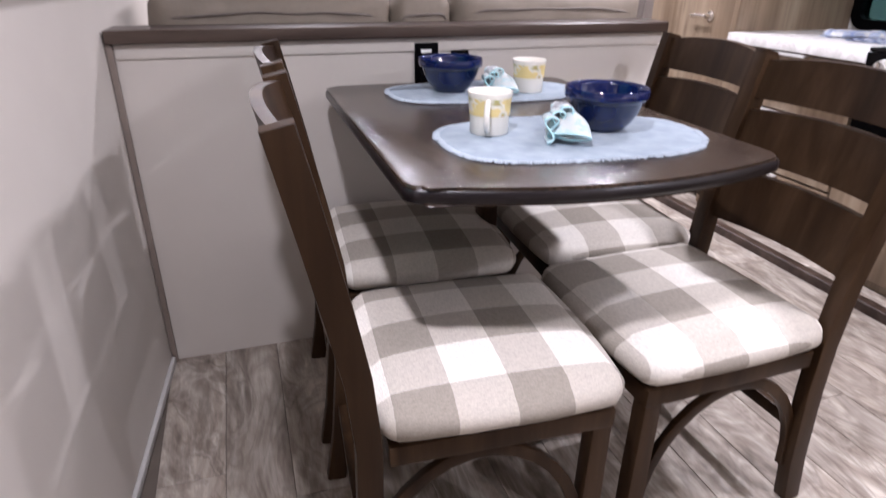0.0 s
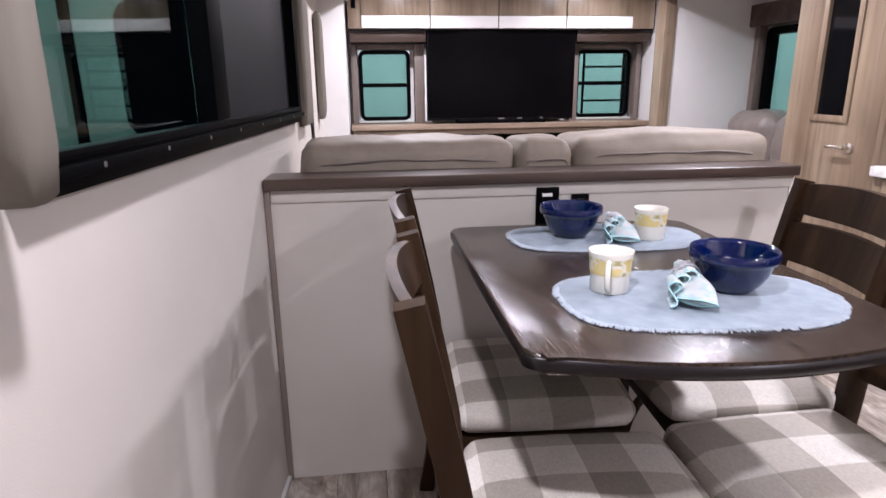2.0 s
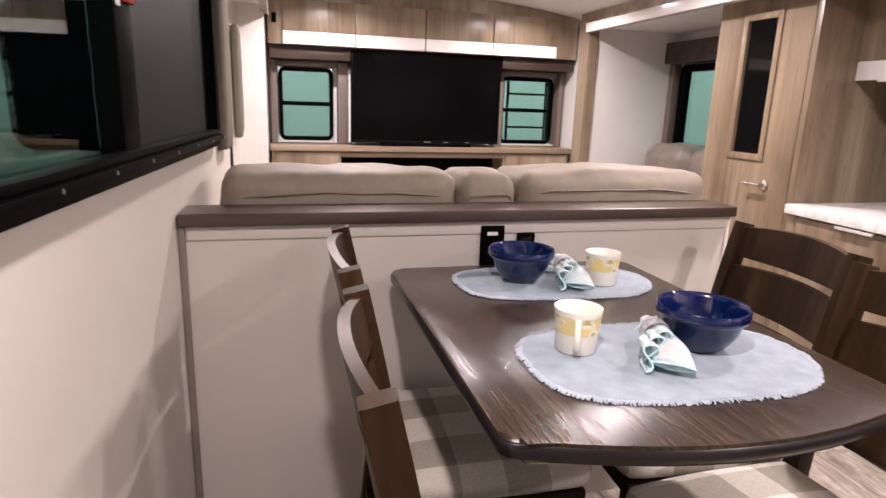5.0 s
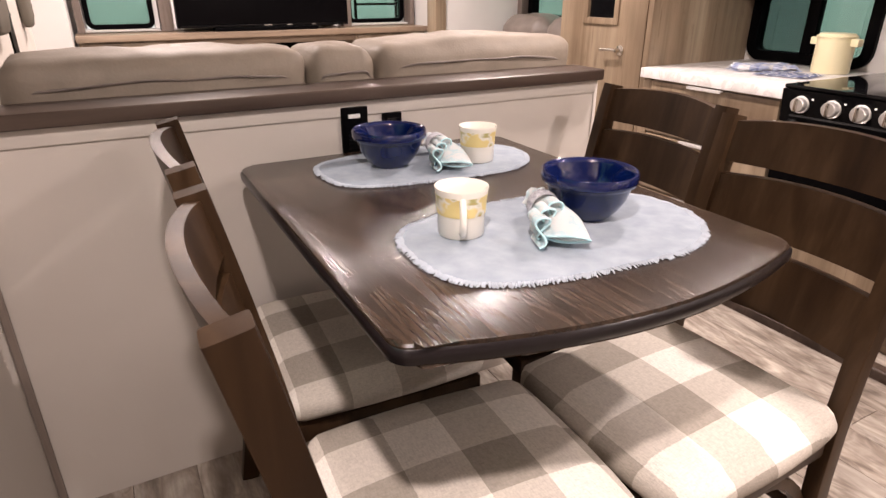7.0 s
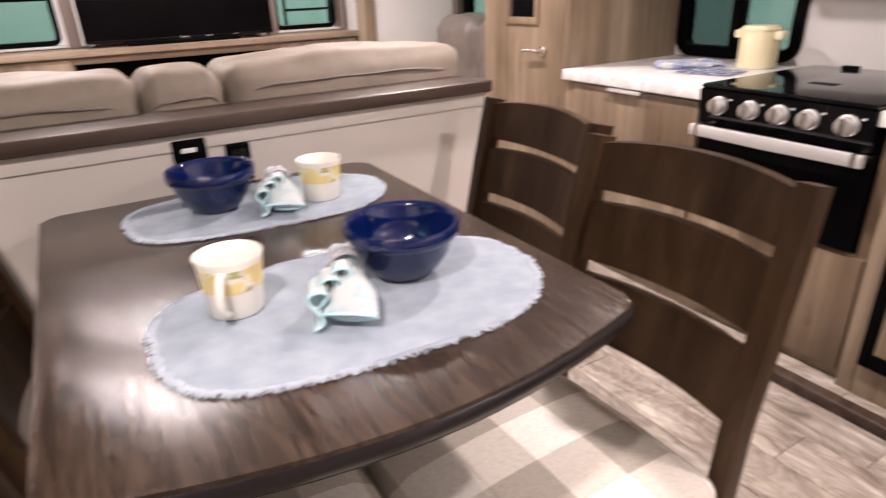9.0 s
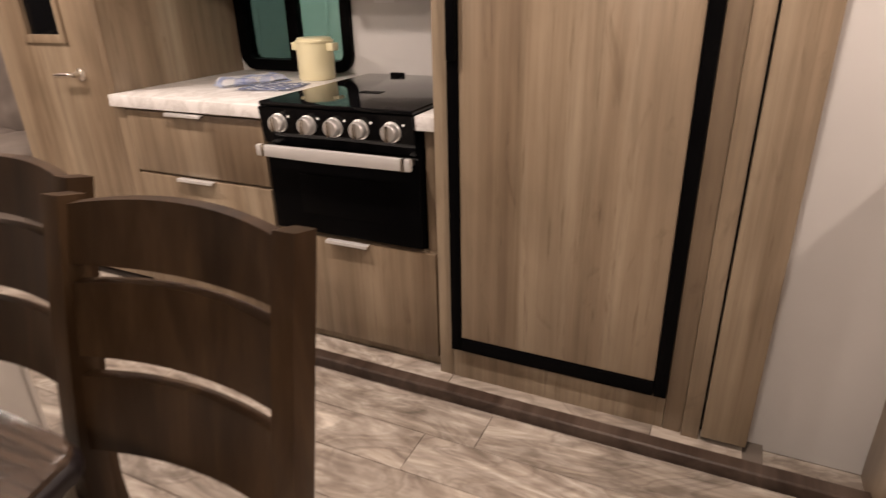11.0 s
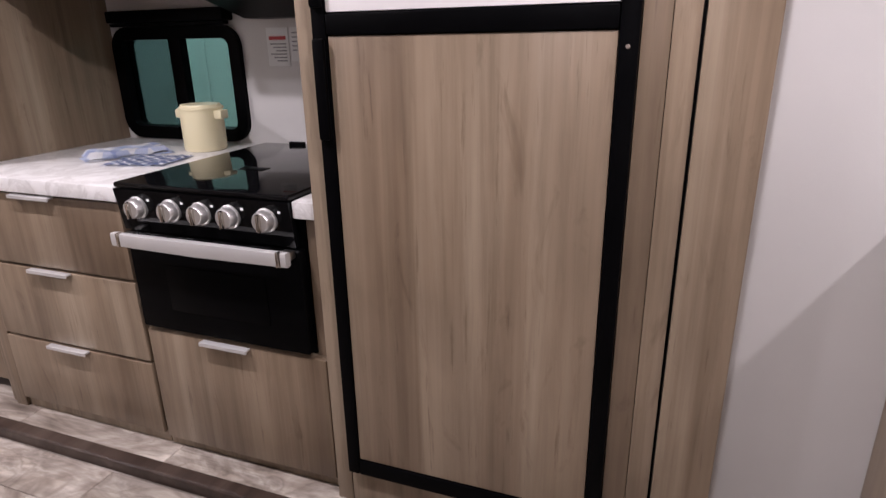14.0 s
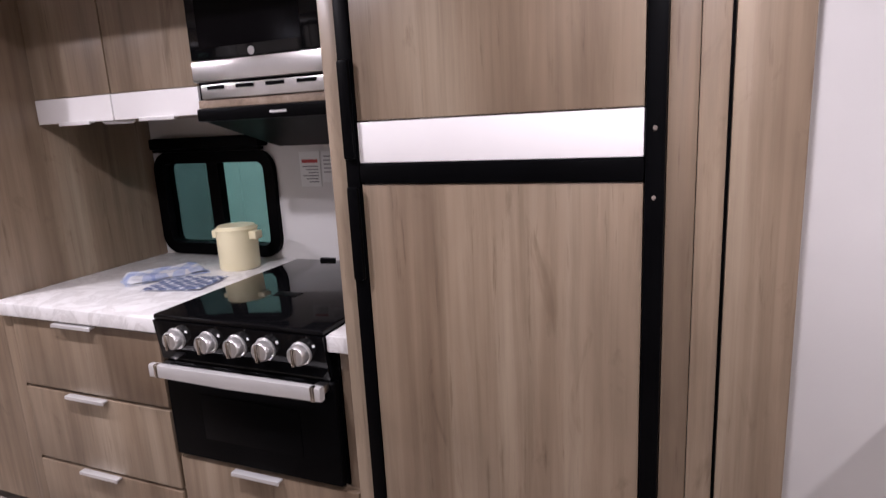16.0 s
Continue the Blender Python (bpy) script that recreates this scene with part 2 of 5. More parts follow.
def plaid(name, pitch=0.0835, shift_x=0.0, shift_y=0.042):
    m, t, p = nodes_of(name)
    v = coords(t)
    warp = t.nodes.new("ShaderNodeVectorMath")
    warp.operation = "ADD"
    soft = t.nodes.new("ShaderNodeTexNoise")
    soft.inputs["Scale"].default_value = 260
    sc = t.nodes.new("ShaderNodeVectorMath")
    sc.operation = "SCALE"
    sc.inputs["Scale"].default_value = 0.003
    t.links.new(v, soft.inputs["Vector"])
    t.links.new(soft.outputs["Color"], sc.inputs[0])
    t.links.new(v, warp.inputs[0])
    t.links.new(sc.outputs[0], warp.inputs[1])
    sep = t.nodes.new("ShaderNodeSeparateXYZ")
    t.links.new(warp.outputs[0], sep.inputs[0])
    cols = []
    for axis, shift in (("X", shift_x), ("Y", shift_y)):
        add, mod, less = (t.nodes.new("ShaderNodeMath") for _ in range(3))
        add.operation, mod.operation, less.operation = "ADD", "FLOORED_MODULO", "LESS_THAN"
        add.inputs[1].default_value = 4 + shift
        mod.inputs[1].default_value = 2 * pitch
        less.inputs[1].default_value = pitch
        t.links.new(sep.outputs[axis], add.inputs[0])
        t.links.new(add.outputs[0], mod.inputs[0])
        t.links.new(mod.outputs[0], less.inputs[0])
        cols.append(less.outputs[0])
    tot = t.nodes.new("ShaderNodeMath")
    tot.operation = "ADD"
    t.links.new(cols[0], tot.inputs[0])
    t.links.new(cols[1], tot.inputs[1])
    half = t.nodes.new("ShaderNodeMath")
    half.operation = "MULTIPLY"
    half.inputs[1].default_value = 0.5
    t.links.new(tot.outputs[0], half.inputs[0])
    col = ramp(t, half.outputs[0], ((0.0, (0.84, 0.80, 0.735)), (0.5, (0.585, 0.54, 0.48)), (1.0, (0.355, 0.32, 0.275))))
    weave = noise_tex(t, coords(t, (1, 0.25, 1)), 420, 2)
    weave2 = noise_tex(t, coords(t, (0.25, 1, 1)), 420, 2)
    col = mix(t, 0.5, col, ramp(t, weave, ((0.3, (0.72, 0.72, 0.72)), (0.6, (1.0, 1.0, 1.0)))), "MULTIPLY")
    col = mix(t, 0.5, col, ramp(t, weave2, ((0.3, (0.72, 0.72, 0.72)), (0.6, (1.0, 1.0, 1.0)))), "MULTIPLY")
    t.links.new(col, p.inputs["Base Color"])
    p.inputs["Roughness"].default_value = 0.95
    p.inputs["Specular IOR Level"].default_value = 0.15
    bump(t, p, weave, 0.35, 0.001)
    return m


def marble(name):
    m, t, p = nodes_of(name)
    v = coords(t)
    a = noise_tex(t, v, 7, 6, 0.65, 1.6)
    b = noise_tex(t, v, 22, 4)
    col = ramp(t, a, ((0.36, (0.80, 0.79, 0.78)), (0.47, (0.66, 0.645, 0.63)), (0.53, (0.80, 0.79, 0.78)), (0.66, (0.84, 0.83, 0.82))))
    col = mix(t, 0.2, col, ramp(t, b, ((0.4, (0.6, 0.58, 0.56)), (0.6, (0.9, 0.9, 0.9)))), "MULTIPLY")
    t.links.new(col, p.inputs["Base Color"])
    p.inputs["Roughness"].default_value = 0.3
    return m


def planks(name):
    m, t, p = nodes_of(name)
    v = coords(t, (1, 0.26, 1), vary=True)
    broad = noise_tex(t, v, 6.0, 5, 0.55, 4.0)
    swirl = noise_tex(t, coords(t, (1, 0.45, 1), vary=True), 5.0, 3, 0.5, 3.2)
    thin = noise_tex(t, coords(t, (1, 0.10, 1), vary=True), 90, 5, 0.7)
    info = t.nodes.new("ShaderNodeObjectInfo")
    col = ramp(t, broad, ((0.28, (0.15, 0.125, 0.105)), (0.42, (0.29, 0.25, 0.215)), (0.55, (0.38, 0.34, 0.30)), (0.70, (0.54, 0.50, 0.45))))
    col = mix(t, 0.75, col, ramp(t, swirl, ((0.34, (0.55, 0.51, 0.48)), (0.45, (1.08, 1.08, 1.08)), (0.52, (0.70, 0.67, 0.64)), (0.60, (1.16, 1.15, 1.13)))), "MULTIPLY")
    col = mix(t, 0.45, col, ramp(t, thin, ((0.35, (0.62, 0.60, 0.58)), (0.58, (1.05, 1.03, 1.0)))), "MULTIPLY")
    col = mix(t, 1.0, col, ramp(t, info.outputs["Random"], ((0.0, (0.78, 0.77, 0.76)), (1.0, (1.12, 1.12, 1.12)))), "MULTIPLY")
    t.links.new(col, p.inputs["Base Color"])
    p.inputs["Roughness"].default_value = 0.45
    bump(t, p, thin, 0.2, 0.001)
    return m


M_wall = surf("wall_vinyl", (0.56, 0.52, 0.475), (0.60, 0.56, 0.515), 0.6, scale=3, bumps=0.12, fine=400, spec=0.3)
# White vinyl with its colour darkened, as the lamps overlight the refrigerator wall.
M_white_dimmed = surf("white_wall_vinyl_dimmed", (0.50, 0.487, 0.472), (0.54, 0.526, 0.51), 0.55, scale=3, bumps=0.1, fine=400, spec=0.3)
# Same white vinyl, lightened in colour where too little light reaches.
M_white_lifted = surf("white_wall_vinyl_lifted", (0.66, 0.645, 0.63), (0.71, 0.695, 0.68), 0.55, scale=3, bumps=0.1, fine=400, spec=0.3)
M_ceiling = surf("ceiling_vinyl", (0.80, 0.78, 0.775), (0.84, 0.82, 0.815), 0.55, scale=4, bumps=0.1, fine=300)
M_oak = wood("weathered_oak_laminate", (0.168, 0.119, 0.078), (0.246, 0.185, 0.126), (0.336, 0.267, 0.191), "z", 0.33, fine=30, stretch=0.05)
M_oakh = wood("oak_laminate_level", (0.185, 0.132, 0.092), (0.275, 0.205, 0.147), (0.36, 0.28, 0.21), "x", 0.42)
M_dark = wood("dark_stained_wood", (0.0185, 0.0088, 0.0037), (0.035, 0.0182, 0.0084), (0.060, 0.034, 0.0170), "z", 0.40, stretch=0.08, coat=0.0, knots=False, spec=0.2)
M_darkx = wood("dark_stained_cap", (0.030, 0.018, 0.013), (0.052, 0.034, 0.026), (0.085, 0.060, 0.047), "x", 0.36, stretch=0.06, coat=0.0, knots=False, spec=0.4)


def grained_top(name):
    """Open-pored dark oak, its pores running along the table."""
    m, t, p = nodes_of(name)
    arch = noise_tex(t, coords(t, (1, 0.22, 1)), 5.0, 3, 0.5, 1.2)
    w = t.nodes.new("ShaderNodeMath")
    w.operation = "PINGPONG"
    w.inputs[1].default_value = 0.035
    t.links.new(arch, w.inputs[0])
    pores = noise_tex(t, coords(t, (1, 0.035, 1)), 170, 4, 0.7)
    slow = noise_tex(t, coords(t), 6, 3)
    col = ramp(t, slow, ((0.3, (0.032, 0.020, 0.0135)), (0.7, (0.056, 0.037, 0.026))))
    col = mix(t, 0.85, col, ramp(t, pores, ((0.38, (0.35, 0.33, 0.32)), (0.56, (1.15, 1.15, 1.15)))), "MULTIPLY")
    scaled = t.nodes.new("ShaderNodeMath")
    scaled.operation = "MULTIPLY"
    scaled.inputs[1].default_value = 28.0
    t.links.new(w.outputs[0], scaled.inputs[0])
    col = mix(t, 0.7, col, ramp(t, scaled.outputs[0], ((0.1, (0.55, 0.52, 0.50)), (0.55, (1.1, 1.1, 1.1)))), "MULTIPLY")
    t.links.new(col, p.inputs["Base Color"])
    p.inputs["Roughness"].default_value = 0.20
    p.inputs["Specular IOR Level"].default_value = 0.45
    bump(t, p, pores, 0.6, 0.0014)
    return m


M_table = grained_top("dark_table_wood")
M_taupe = wood("taupe_trim_wood", (0.14, 0.11, 0.095), (0.18, 0.145, 0.125), (0.22, 0.18, 0.155), "z", 0.5, knots=False)
M_floor = planks("weathered_plank_vinyl")
M_gap = surf("dark_joint", (0.11, 0.09, 0.075), (0.14, 0.115, 0.095), 0.8)
M_plaid = plaid("plaid_seat_fabric", 0.096, 0.023, 0.008)
M_plaid_shifted = plaid("plaid_seat_fabric_cut_elsewhere", 0.096, 0.023, 0.090)
M_vinyl = surf("taupe_upholstery", (0.205, 0.170, 0.134), (0.252, 0.212, 0.170), 0.58, scale=14, bumps=0.3, fine=160, spec=0.35)
M_vinyl2 = surf("brown_upholstery", (0.15, 0.125, 0.11), (0.19, 0.16, 0.14), 0.45, scale=14, bumps=0.25, fine=260)
M_lamb = surf("padded_fabric", (0.138, 0.122, 0.100), (0.165, 0.148, 0.123), 0.85, scale=4, bumps=0.10, fine=500, spec=0.2)
M_black = surf("black_plastic", (0.0012, 0.0012, 0.0015), (0.002, 0.002, 0.0024), 0.38, bumps=0.05, spec=0.04)
M_blackgloss = surf("black_glass", (0.003, 0.003, 0.0035), (0.004, 0.004, 0.0045), 0.06, bumps=0, spec=0.2)
M_screen = surf("tv_screen", (0.002, 0.0018, 0.0022), (0.003, 0.0027, 0.0032), 0.14, bumps=0, spec=0.05)
M_void = surf("dull_black_glazing", (0.002, 0.002, 0.003), (0.003, 0.003, 0.004), 0.9, bumps=0, spec=0.0)
M_mesh = surf("insect_screen_mesh", (0.009, 0.009, 0.011), (0.013, 0.013, 0.015), 0.5, bumps=0.2, fine=900, spec=0.25)
M_gloss = surf("white_gloss_panel", (0.82, 0.80, 0.79), (0.84, 0.82, 0.81), 0.12, bumps=0)
M_steel = surf("brushed_steel", (0.55, 0.54, 0.53), (0.62, 0.61, 0.60), 0.28, 1.0, bumps=0.05, fine=300)
M_satin = surf("satin_aluminium", (0.66, 0.65, 0.64), (0.72, 0.71, 0.70), 0.42, 0.55, bumps=0)
M_chrome = surf("nickel", (0.62, 0.58, 0.53), (0.68, 0.64, 0.59), 0.2, 1.0, bumps=0)
M_marble = marble("grey_veined_marble_laminate")
M_blue = surf("cobalt_glaze", (0.0009, 0.0065, 0.054), (0.0015, 0.0095, 0.072), 0.06, bumps=0, coat=0.0, spec=0.75)
M_mug = surf("white_ceramic", (0.80, 0.77, 0.70), (0.83, 0.80, 0.73), 0.15, bumps=0)
M_cream = surf("cream_enamel", (0.84, 0.77, 0.50), (0.86, 0.79, 0.53), 0.3, bumps=0)
M_paper = surf("white_paper", (0.78, 0.78, 0.77), (0.82, 0.82, 0.81), 0.7)
M_ink = surf("grey_print", (0.25, 0.25, 0.26), (0.28, 0.28, 0.29), 0.7)
M_red = surf("red_plastic", (0.45, 0.03, 0.03), (0.5, 0.04, 0.04), 0.4)
M_denim = surf("pale_blue_cotton", (0.265, 0.315, 0.37), (0.345, 0.395, 0.45), 0.95, scale=25, bumps=0.5, fine=500, spec=0.1)
M_fringe = surf("pale_blue_cotton_thread", (0.36, 0.41, 0.47), (0.45, 0.50, 0.56), 0.95, scale=60, bumps=0.2, fine=500, spec=0.1)
M_edge = surf("near_black_edge", (0.007, 0.005, 0.006), (0.011, 0.008, 0.009), 0.3, scale=30, bumps=0.1, spec=0.4)
M_knob = surf("turned_steel", (0.66, 0.65, 0.64), (0.74, 0.73, 0.72), 0.34, 0.85, bumps=0.05, fine=300)
M_tinted_mesh = glass("tinted_glass_behind_screen", (0.29, 0.385, 0.36), 0.02)
M_tinted = glass("green_tinted_glass", (0.52, 0.68, 0.62), 0.035)
M_clear = glass("clear_glass", (0.85, 0.9, 0.88))
M_lens = glow("lamp_lens", (1.0, 0.97, 0.94), 90.0)
M_shell = surf("white_fibreglass", (0.62, 0.66, 0.66), (0.68, 0.71, 0.71), 0.35, scale=2)
# Shell colour darkened to stand for the dimmer left side of the hall.
M_shell_shaded = surf("shaded_fibreglass", (0.19, 0.22, 0.205), (0.24, 0.27, 0.25), 0.35, scale=2)
M_hallwall = surf("white_hall_wall", (0.78, 0.80, 0.80), (0.82, 0.84, 0.84), 0.5, scale=1)
M_concrete = surf("hall_floor_concrete", (0.24, 0.24, 0.23), (0.32, 0.31, 0.30), 0.5, scale=2)


def printed(name, base, spots, scale=60.0, start=0.44):
    m, t, p = nodes_of(name)
    n = noise_tex(t, coords(t), scale, 2, 0.5, 1.0)
    stops = [(0.0, base), (start, base)] + [(start + 0.06 + 0.08 * k, c) for k, c in enumerate(spots)]
    t.links.new(ramp(t, n, stops), p.inputs["Base Color"])
    p.inputs["Roughness"].default_value = 0.5
    return m


M_band = printed("yellow_fruit_print", (0.76, 0.62, 0.27), ((0.80, 0.77, 0.70), (0.45, 0.42, 0.16), (0.70, 0.24, 0.12)), 26, 0.50)
M_napkin = printed("white_aqua_cotton", (0.84, 0.87, 0.87), ((0.80, 0.86, 0.87), (0.62, 0.80, 0.84), (0.84, 0.87, 0.87)), 34)
M_aqua = surf("aqua_hem", (0.42, 0.68, 0.74), (0.55, 0.77, 0.81), 0.9, scale=60, bumps=0.2, fine=500, spec=0.1)
M_lace = surf("grey_lace", (0.20, 0.20, 0.23), (0.62, 0.62, 0.66), 0.8, scale=160, bumps=0.4, fine=400, spec=0.2)


def checks(name, pitch, share, blue, turned):
    m, t, p = nodes_of(name)
    sep = t.nodes.new("ShaderNodeSeparateXYZ")
    t.links.new(coords(t, rot=(0, 0, radians(turned))), sep.inputs[0])
    col = (0.86, 0.87, 0.89)
    for axis in ("X", "Y"):
        mod, less = t.nodes.new("ShaderNodeMath"), t.nodes.new("ShaderNodeMath")
        mod.operation, less.operation = "FLOORED_MODULO", "LESS_THAN"
        mod.inputs[1].default_value, less.inputs[1].default_value = pitch, pitch * share
        t.links.new(sep.outputs[axis], mod.inputs[0])
        t.links.new(mod.outputs[0], less.inputs[0])
        fade = ramp(t, less.outputs[0], ((0.0, (1, 1, 1)), (1.0, blue)))
        col = mix(t, 1.0, col, fade, "MULTIPLY")
    t.links.new(col, p.inputs["Base Color"])
    p.inputs["Roughness"].default_value = 0.95
    bump(t, p, noise_tex(t, coords(t), 500, 2), 0.3, 0.001)
    return m


M_towel = checks("navy_check_towel", 0.030, 0.55, (0.42, 0.47, 0.62), 24)
M_towel_pale = checks("pale_blue_check_towel", 0.075, 0.42, (0.72, 0.78, 0.92), -20)

# ---- room shell ----
Z_SLIDE = 1.77


def shell(name, bm, material, label, category="wall"):
    return whole(name, bm, material, label, category, "structure", smooth=0)


def wall_x(x0, x1, y0, y1, z0, z1, holes):
    """A wall thick along x with oblong openings (y0, y1, z0, z1)."""
    bm = bmesh.new()
    at = y0
    for a, b, c, d in sorted(holes):
        box(x0, x1, at, a, z0, z1, bm=bm)
        box(x0, x1, a, b, z0, c, bm=bm)
        box(x0, x1, a, b, d, z1, bm=bm)
        at = b
    return box(x0, x1, at, y1, z0, z1, bm=bm)


def wall_y(y0, y1, x0, x1, z0, z1, holes):
    bm = bmesh.new()
    at = x0
    for a, b, c, d in sorted(holes):
        box(at, a, y0, y1, z0, z1, bm=bm)
        box(a, b, y0, y1, z0, c, bm=bm)
        box(a, b, y0, y1, d, z1, bm=bm)
        at = b
    return box(at, x1, y0, y1, z0, z1, bm=bm)


SKEW = Matrix.Rotation(radians(-4.6), 4, "Z")
WIN_L = (-1.036, 0.50, 1.083, 1.70)


def skewed(ob):
    """Turns a thing of the dinette wall about the partition corner."""
    ob.matrix_basis = SKEW @ Matrix.Translation(ob.location)
    return ob


WIN_K = (0.06, 0.605, 0.865, 1.235)
WIN_R = (1.45, 2.42, 0.96, 1.53)
floor = shell("floor", box(-0.35, 2.49, -3.06, 3.12, -0.06, -0.004), M_gap, "weathered grey-brown plank floor of the trailer", "floor")
slide_floor = shell("floor_slide", box(2.31, 3.16, -1.60, 2.56, -0.003, 0.016), M_gap, "raised plank floor under the kitchen units", "floor")
skewed(shell("wall_west", wall_x(-0.06, 0.0, -3.2, 0.82, 0, Z_SLIDE, [WIN_L]), M_wall, "beige vinyl-covered side wall beside the dinette"))
shell("wall_west_sofa", box(-0.06, 0.0, 0.72, 2.56, 0, Z_SLIDE), M_wall, "beige side wall beside the sofa")
shell("wall_east_slide", wall_x(3.10, 3.16, -1.60, 2.56, 0, Z_SLIDE, [WIN_K, WIN_R]), M_white_lifted, "pale wall behind the kitchen counter and seats")
shell("wall_east", box(2.43, 2.49, -3.06, -1.53, 0, 2.02), M_white_dimmed, "plain off-white wall beside the refrigerator")
shell("wall_north", wall_y(3.05, 3.11, 0.12, 2.46, 0, 2.02, [(0.246, 0.63, 0.93, 1.44), (1.916, 2.36, 0.93, 1.44)]), M_white_lifted, "end wall with two small windows behind the television")
shell("wall_slide_end_west", box(-0.06, 0.17, 2.50, 2.56, 0, Z_SLIDE), M_white_lifted, "narrow pale end wall of the sofa bay")
shell("wall_slide_end_east", box(2.42, 3.16, 2.50, 2.56, 0, Z_SLIDE), M_white_lifted, "pale end wall of the seating bay")
shell("wall_side_west", box(0.10, 0.17, 2.56, 3.05, 0, 2.02), M_white_lifted, "short pale wall beside the entertainment unit")
shell("wall_side_east", box(2.42, 2.48, 2.56, 3.05, 0, 2.02), M_white_lifted, "short pale wall beside the entertainment unit")
shell("wall_south", box(-0.35, 2.49, -3.12, -3.06, 0, 2.02), M_wall, "plain beige wall closing the trailer")
shell("wall_slide_end_south", box(2.492, 3.16, -1.66, -1.60, 0, Z_SLIDE), M_white_dimmed, "end wall of the kitchen bay")


def ceiling_mesh():
    bm = bmesh.new()
    xs = [0.10 + 2.38 * k / 24 for k in range(25)]
    rows = [[bm.verts.new((x, y, ceil_z(x) + dz)) for x in xs] for y, dz in ((-3.06, 0), (3.05, 0), (3.05, 0.05), (-3.06, 0.05))]
    for a, b in ((0, 1), (2, 3), (1, 2), (3, 0)):
        for k in range(24):
            bm.faces.new((rows[a][k], rows[a][k + 1], rows[b][k + 1], rows[b][k]))
    return bm


whole("ceiling", ceiling_mesh(), M_ceiling, "gently arched off-white vinyl ceiling", "ceiling", "structure")
shell("ceiling_slide_west", box(-0.35, 0.17, -3.06, 2.56, Z_SLIDE, Z_SLIDE + 0.05), M_ceiling, "low ceiling of the dinette bay", "ceiling")
shell("ceiling_slide_east", box(2.37, 3.16, -1.66, 2.56, Z_SLIDE, Z_SLIDE + 0.05), M_ceiling, "low ceiling of the kitchen bay", "ceiling")
shell("header_west", box(0.15, 0.19, -3.06, 2.60, Z_SLIDE - 0.04, 1.95), M_oakh, "oak header over the bay opening", "trim")
shell("header_east", box(2.34, 2.37, -3.06, 2.60, Z_SLIDE + 0.03, 1.95), M_oakh, "oak header over the kitchen bay opening", "trim")
shell("trim_west", box(0.188, 0.20, -3.0, 2.50, Z_SLIDE - 0.06, Z_SLIDE - 0.01), M_gloss, "white gloss trim along the bay header", "trim")
shell("trim_east", box(2.325, 2.38, -1.55, 2.50, Z_SLIDE - 0.035, Z_SLIDE + 0.025, 0.004), M_gloss, "white gloss trim along the kitchen bay header", "trim")
shell("trim_jamb_east", box(2.35, 2.43, 2.49, 2.62, 0, 1.85, 0.004), M_oak, "upright oak trim beside the bay opening", "trim")
shell("trim_corner", box(0.0, 0.016, -0.014, 0.0, 0.0, 0.92, 0.003), M_taupe, "brown corner bead between wall and partition", "trim")
skewed(shell("baseboard", box(0.0, 0.012, -3.0, -0.014, 0.0, 0.022, 0.004), M_white_dimmed, "slim pale trim strip along the floor", "baseboard"))
shell("trim_floor_bar", box(2.285, 2.333, -3.0, 2.50, -0.01, 0.036, 0.010, 3), M_darkx, "dark rounded threshold bar along the bay floor", "trim")
shell("trim_post_west", box(0.0, 0.045, 0.85, 0.93, 0.0, Z_SLIDE, 0.004), M_wall, "upright beige wall batten", "trim")
shell("trim_seal_west", box(0.0, 0.06, 0.94, 1.05, 0.0, Z_SLIDE, 0.004), M_black, "upright black rubber seal", "trim")


# ---- partition ----
def partition():
    p = thing("partition", (0.79, 0.03, 0), "beige half-height partition with a dark wooden cap", "partition")
    part("panel", box(0.002, 1.560, 0.0, 0.07, 0, 0.912), M_wall, p)
    part("batten", box(0.018, 1.562, -0.006, -0.001, 0.876, 0.911, 0.002), M_wall, p)
    part("end_trim", box(1.560, 1.572, -0.004, 0.074, 0, 0.912, 0.002), M_wall, p)
    part("cap", box(0.002, 1.575, -0.026, 0.115, 0.9125, 0.944, 0.006, 3), M_darkx, p, "dark-stained wooden cap board")
    return p


partition()


def outlet(x0, x1, z0, z1, label, usb):
    o = thing("outlet", (x0, 0, z0), label, "outlet")
    part("plate", box(x0, x1, -0.010, 0.0, z0, z1, 0.004), M_black, o)
    if usb:
        part("socket", box((x0 + x1) / 2 - 0.017, (x0 + x1) / 2 + 0.013, -0.0125, -0.0095, z1 - 0.027, z1 - 0.017, 0.001), M_paper, o, "white slot")
        part("socket", box((x0 + x1) / 2 - 0.02, (x0 + x1) / 2 + 0.02, -0.0125, -0.0095, z0 + 0.02, z0 + 0.06, 0.002), M_blackgloss, o)
    else:
        part("cover", box(x0 + 0.008, x1 - 0.008, -0.016, -0.0095, z0 + 0.01, z1 - 0.01, 0.003), M_blackgloss, o)


outlet(0.765, 0.834, 0.775, 0.898, "black outlet plate on the partition", True)
outlet(0.872, 0.925, 0.79, 0.875, "smaller black outlet cover on the partition", False)


# ---- dinette ----
TOP = 0.800


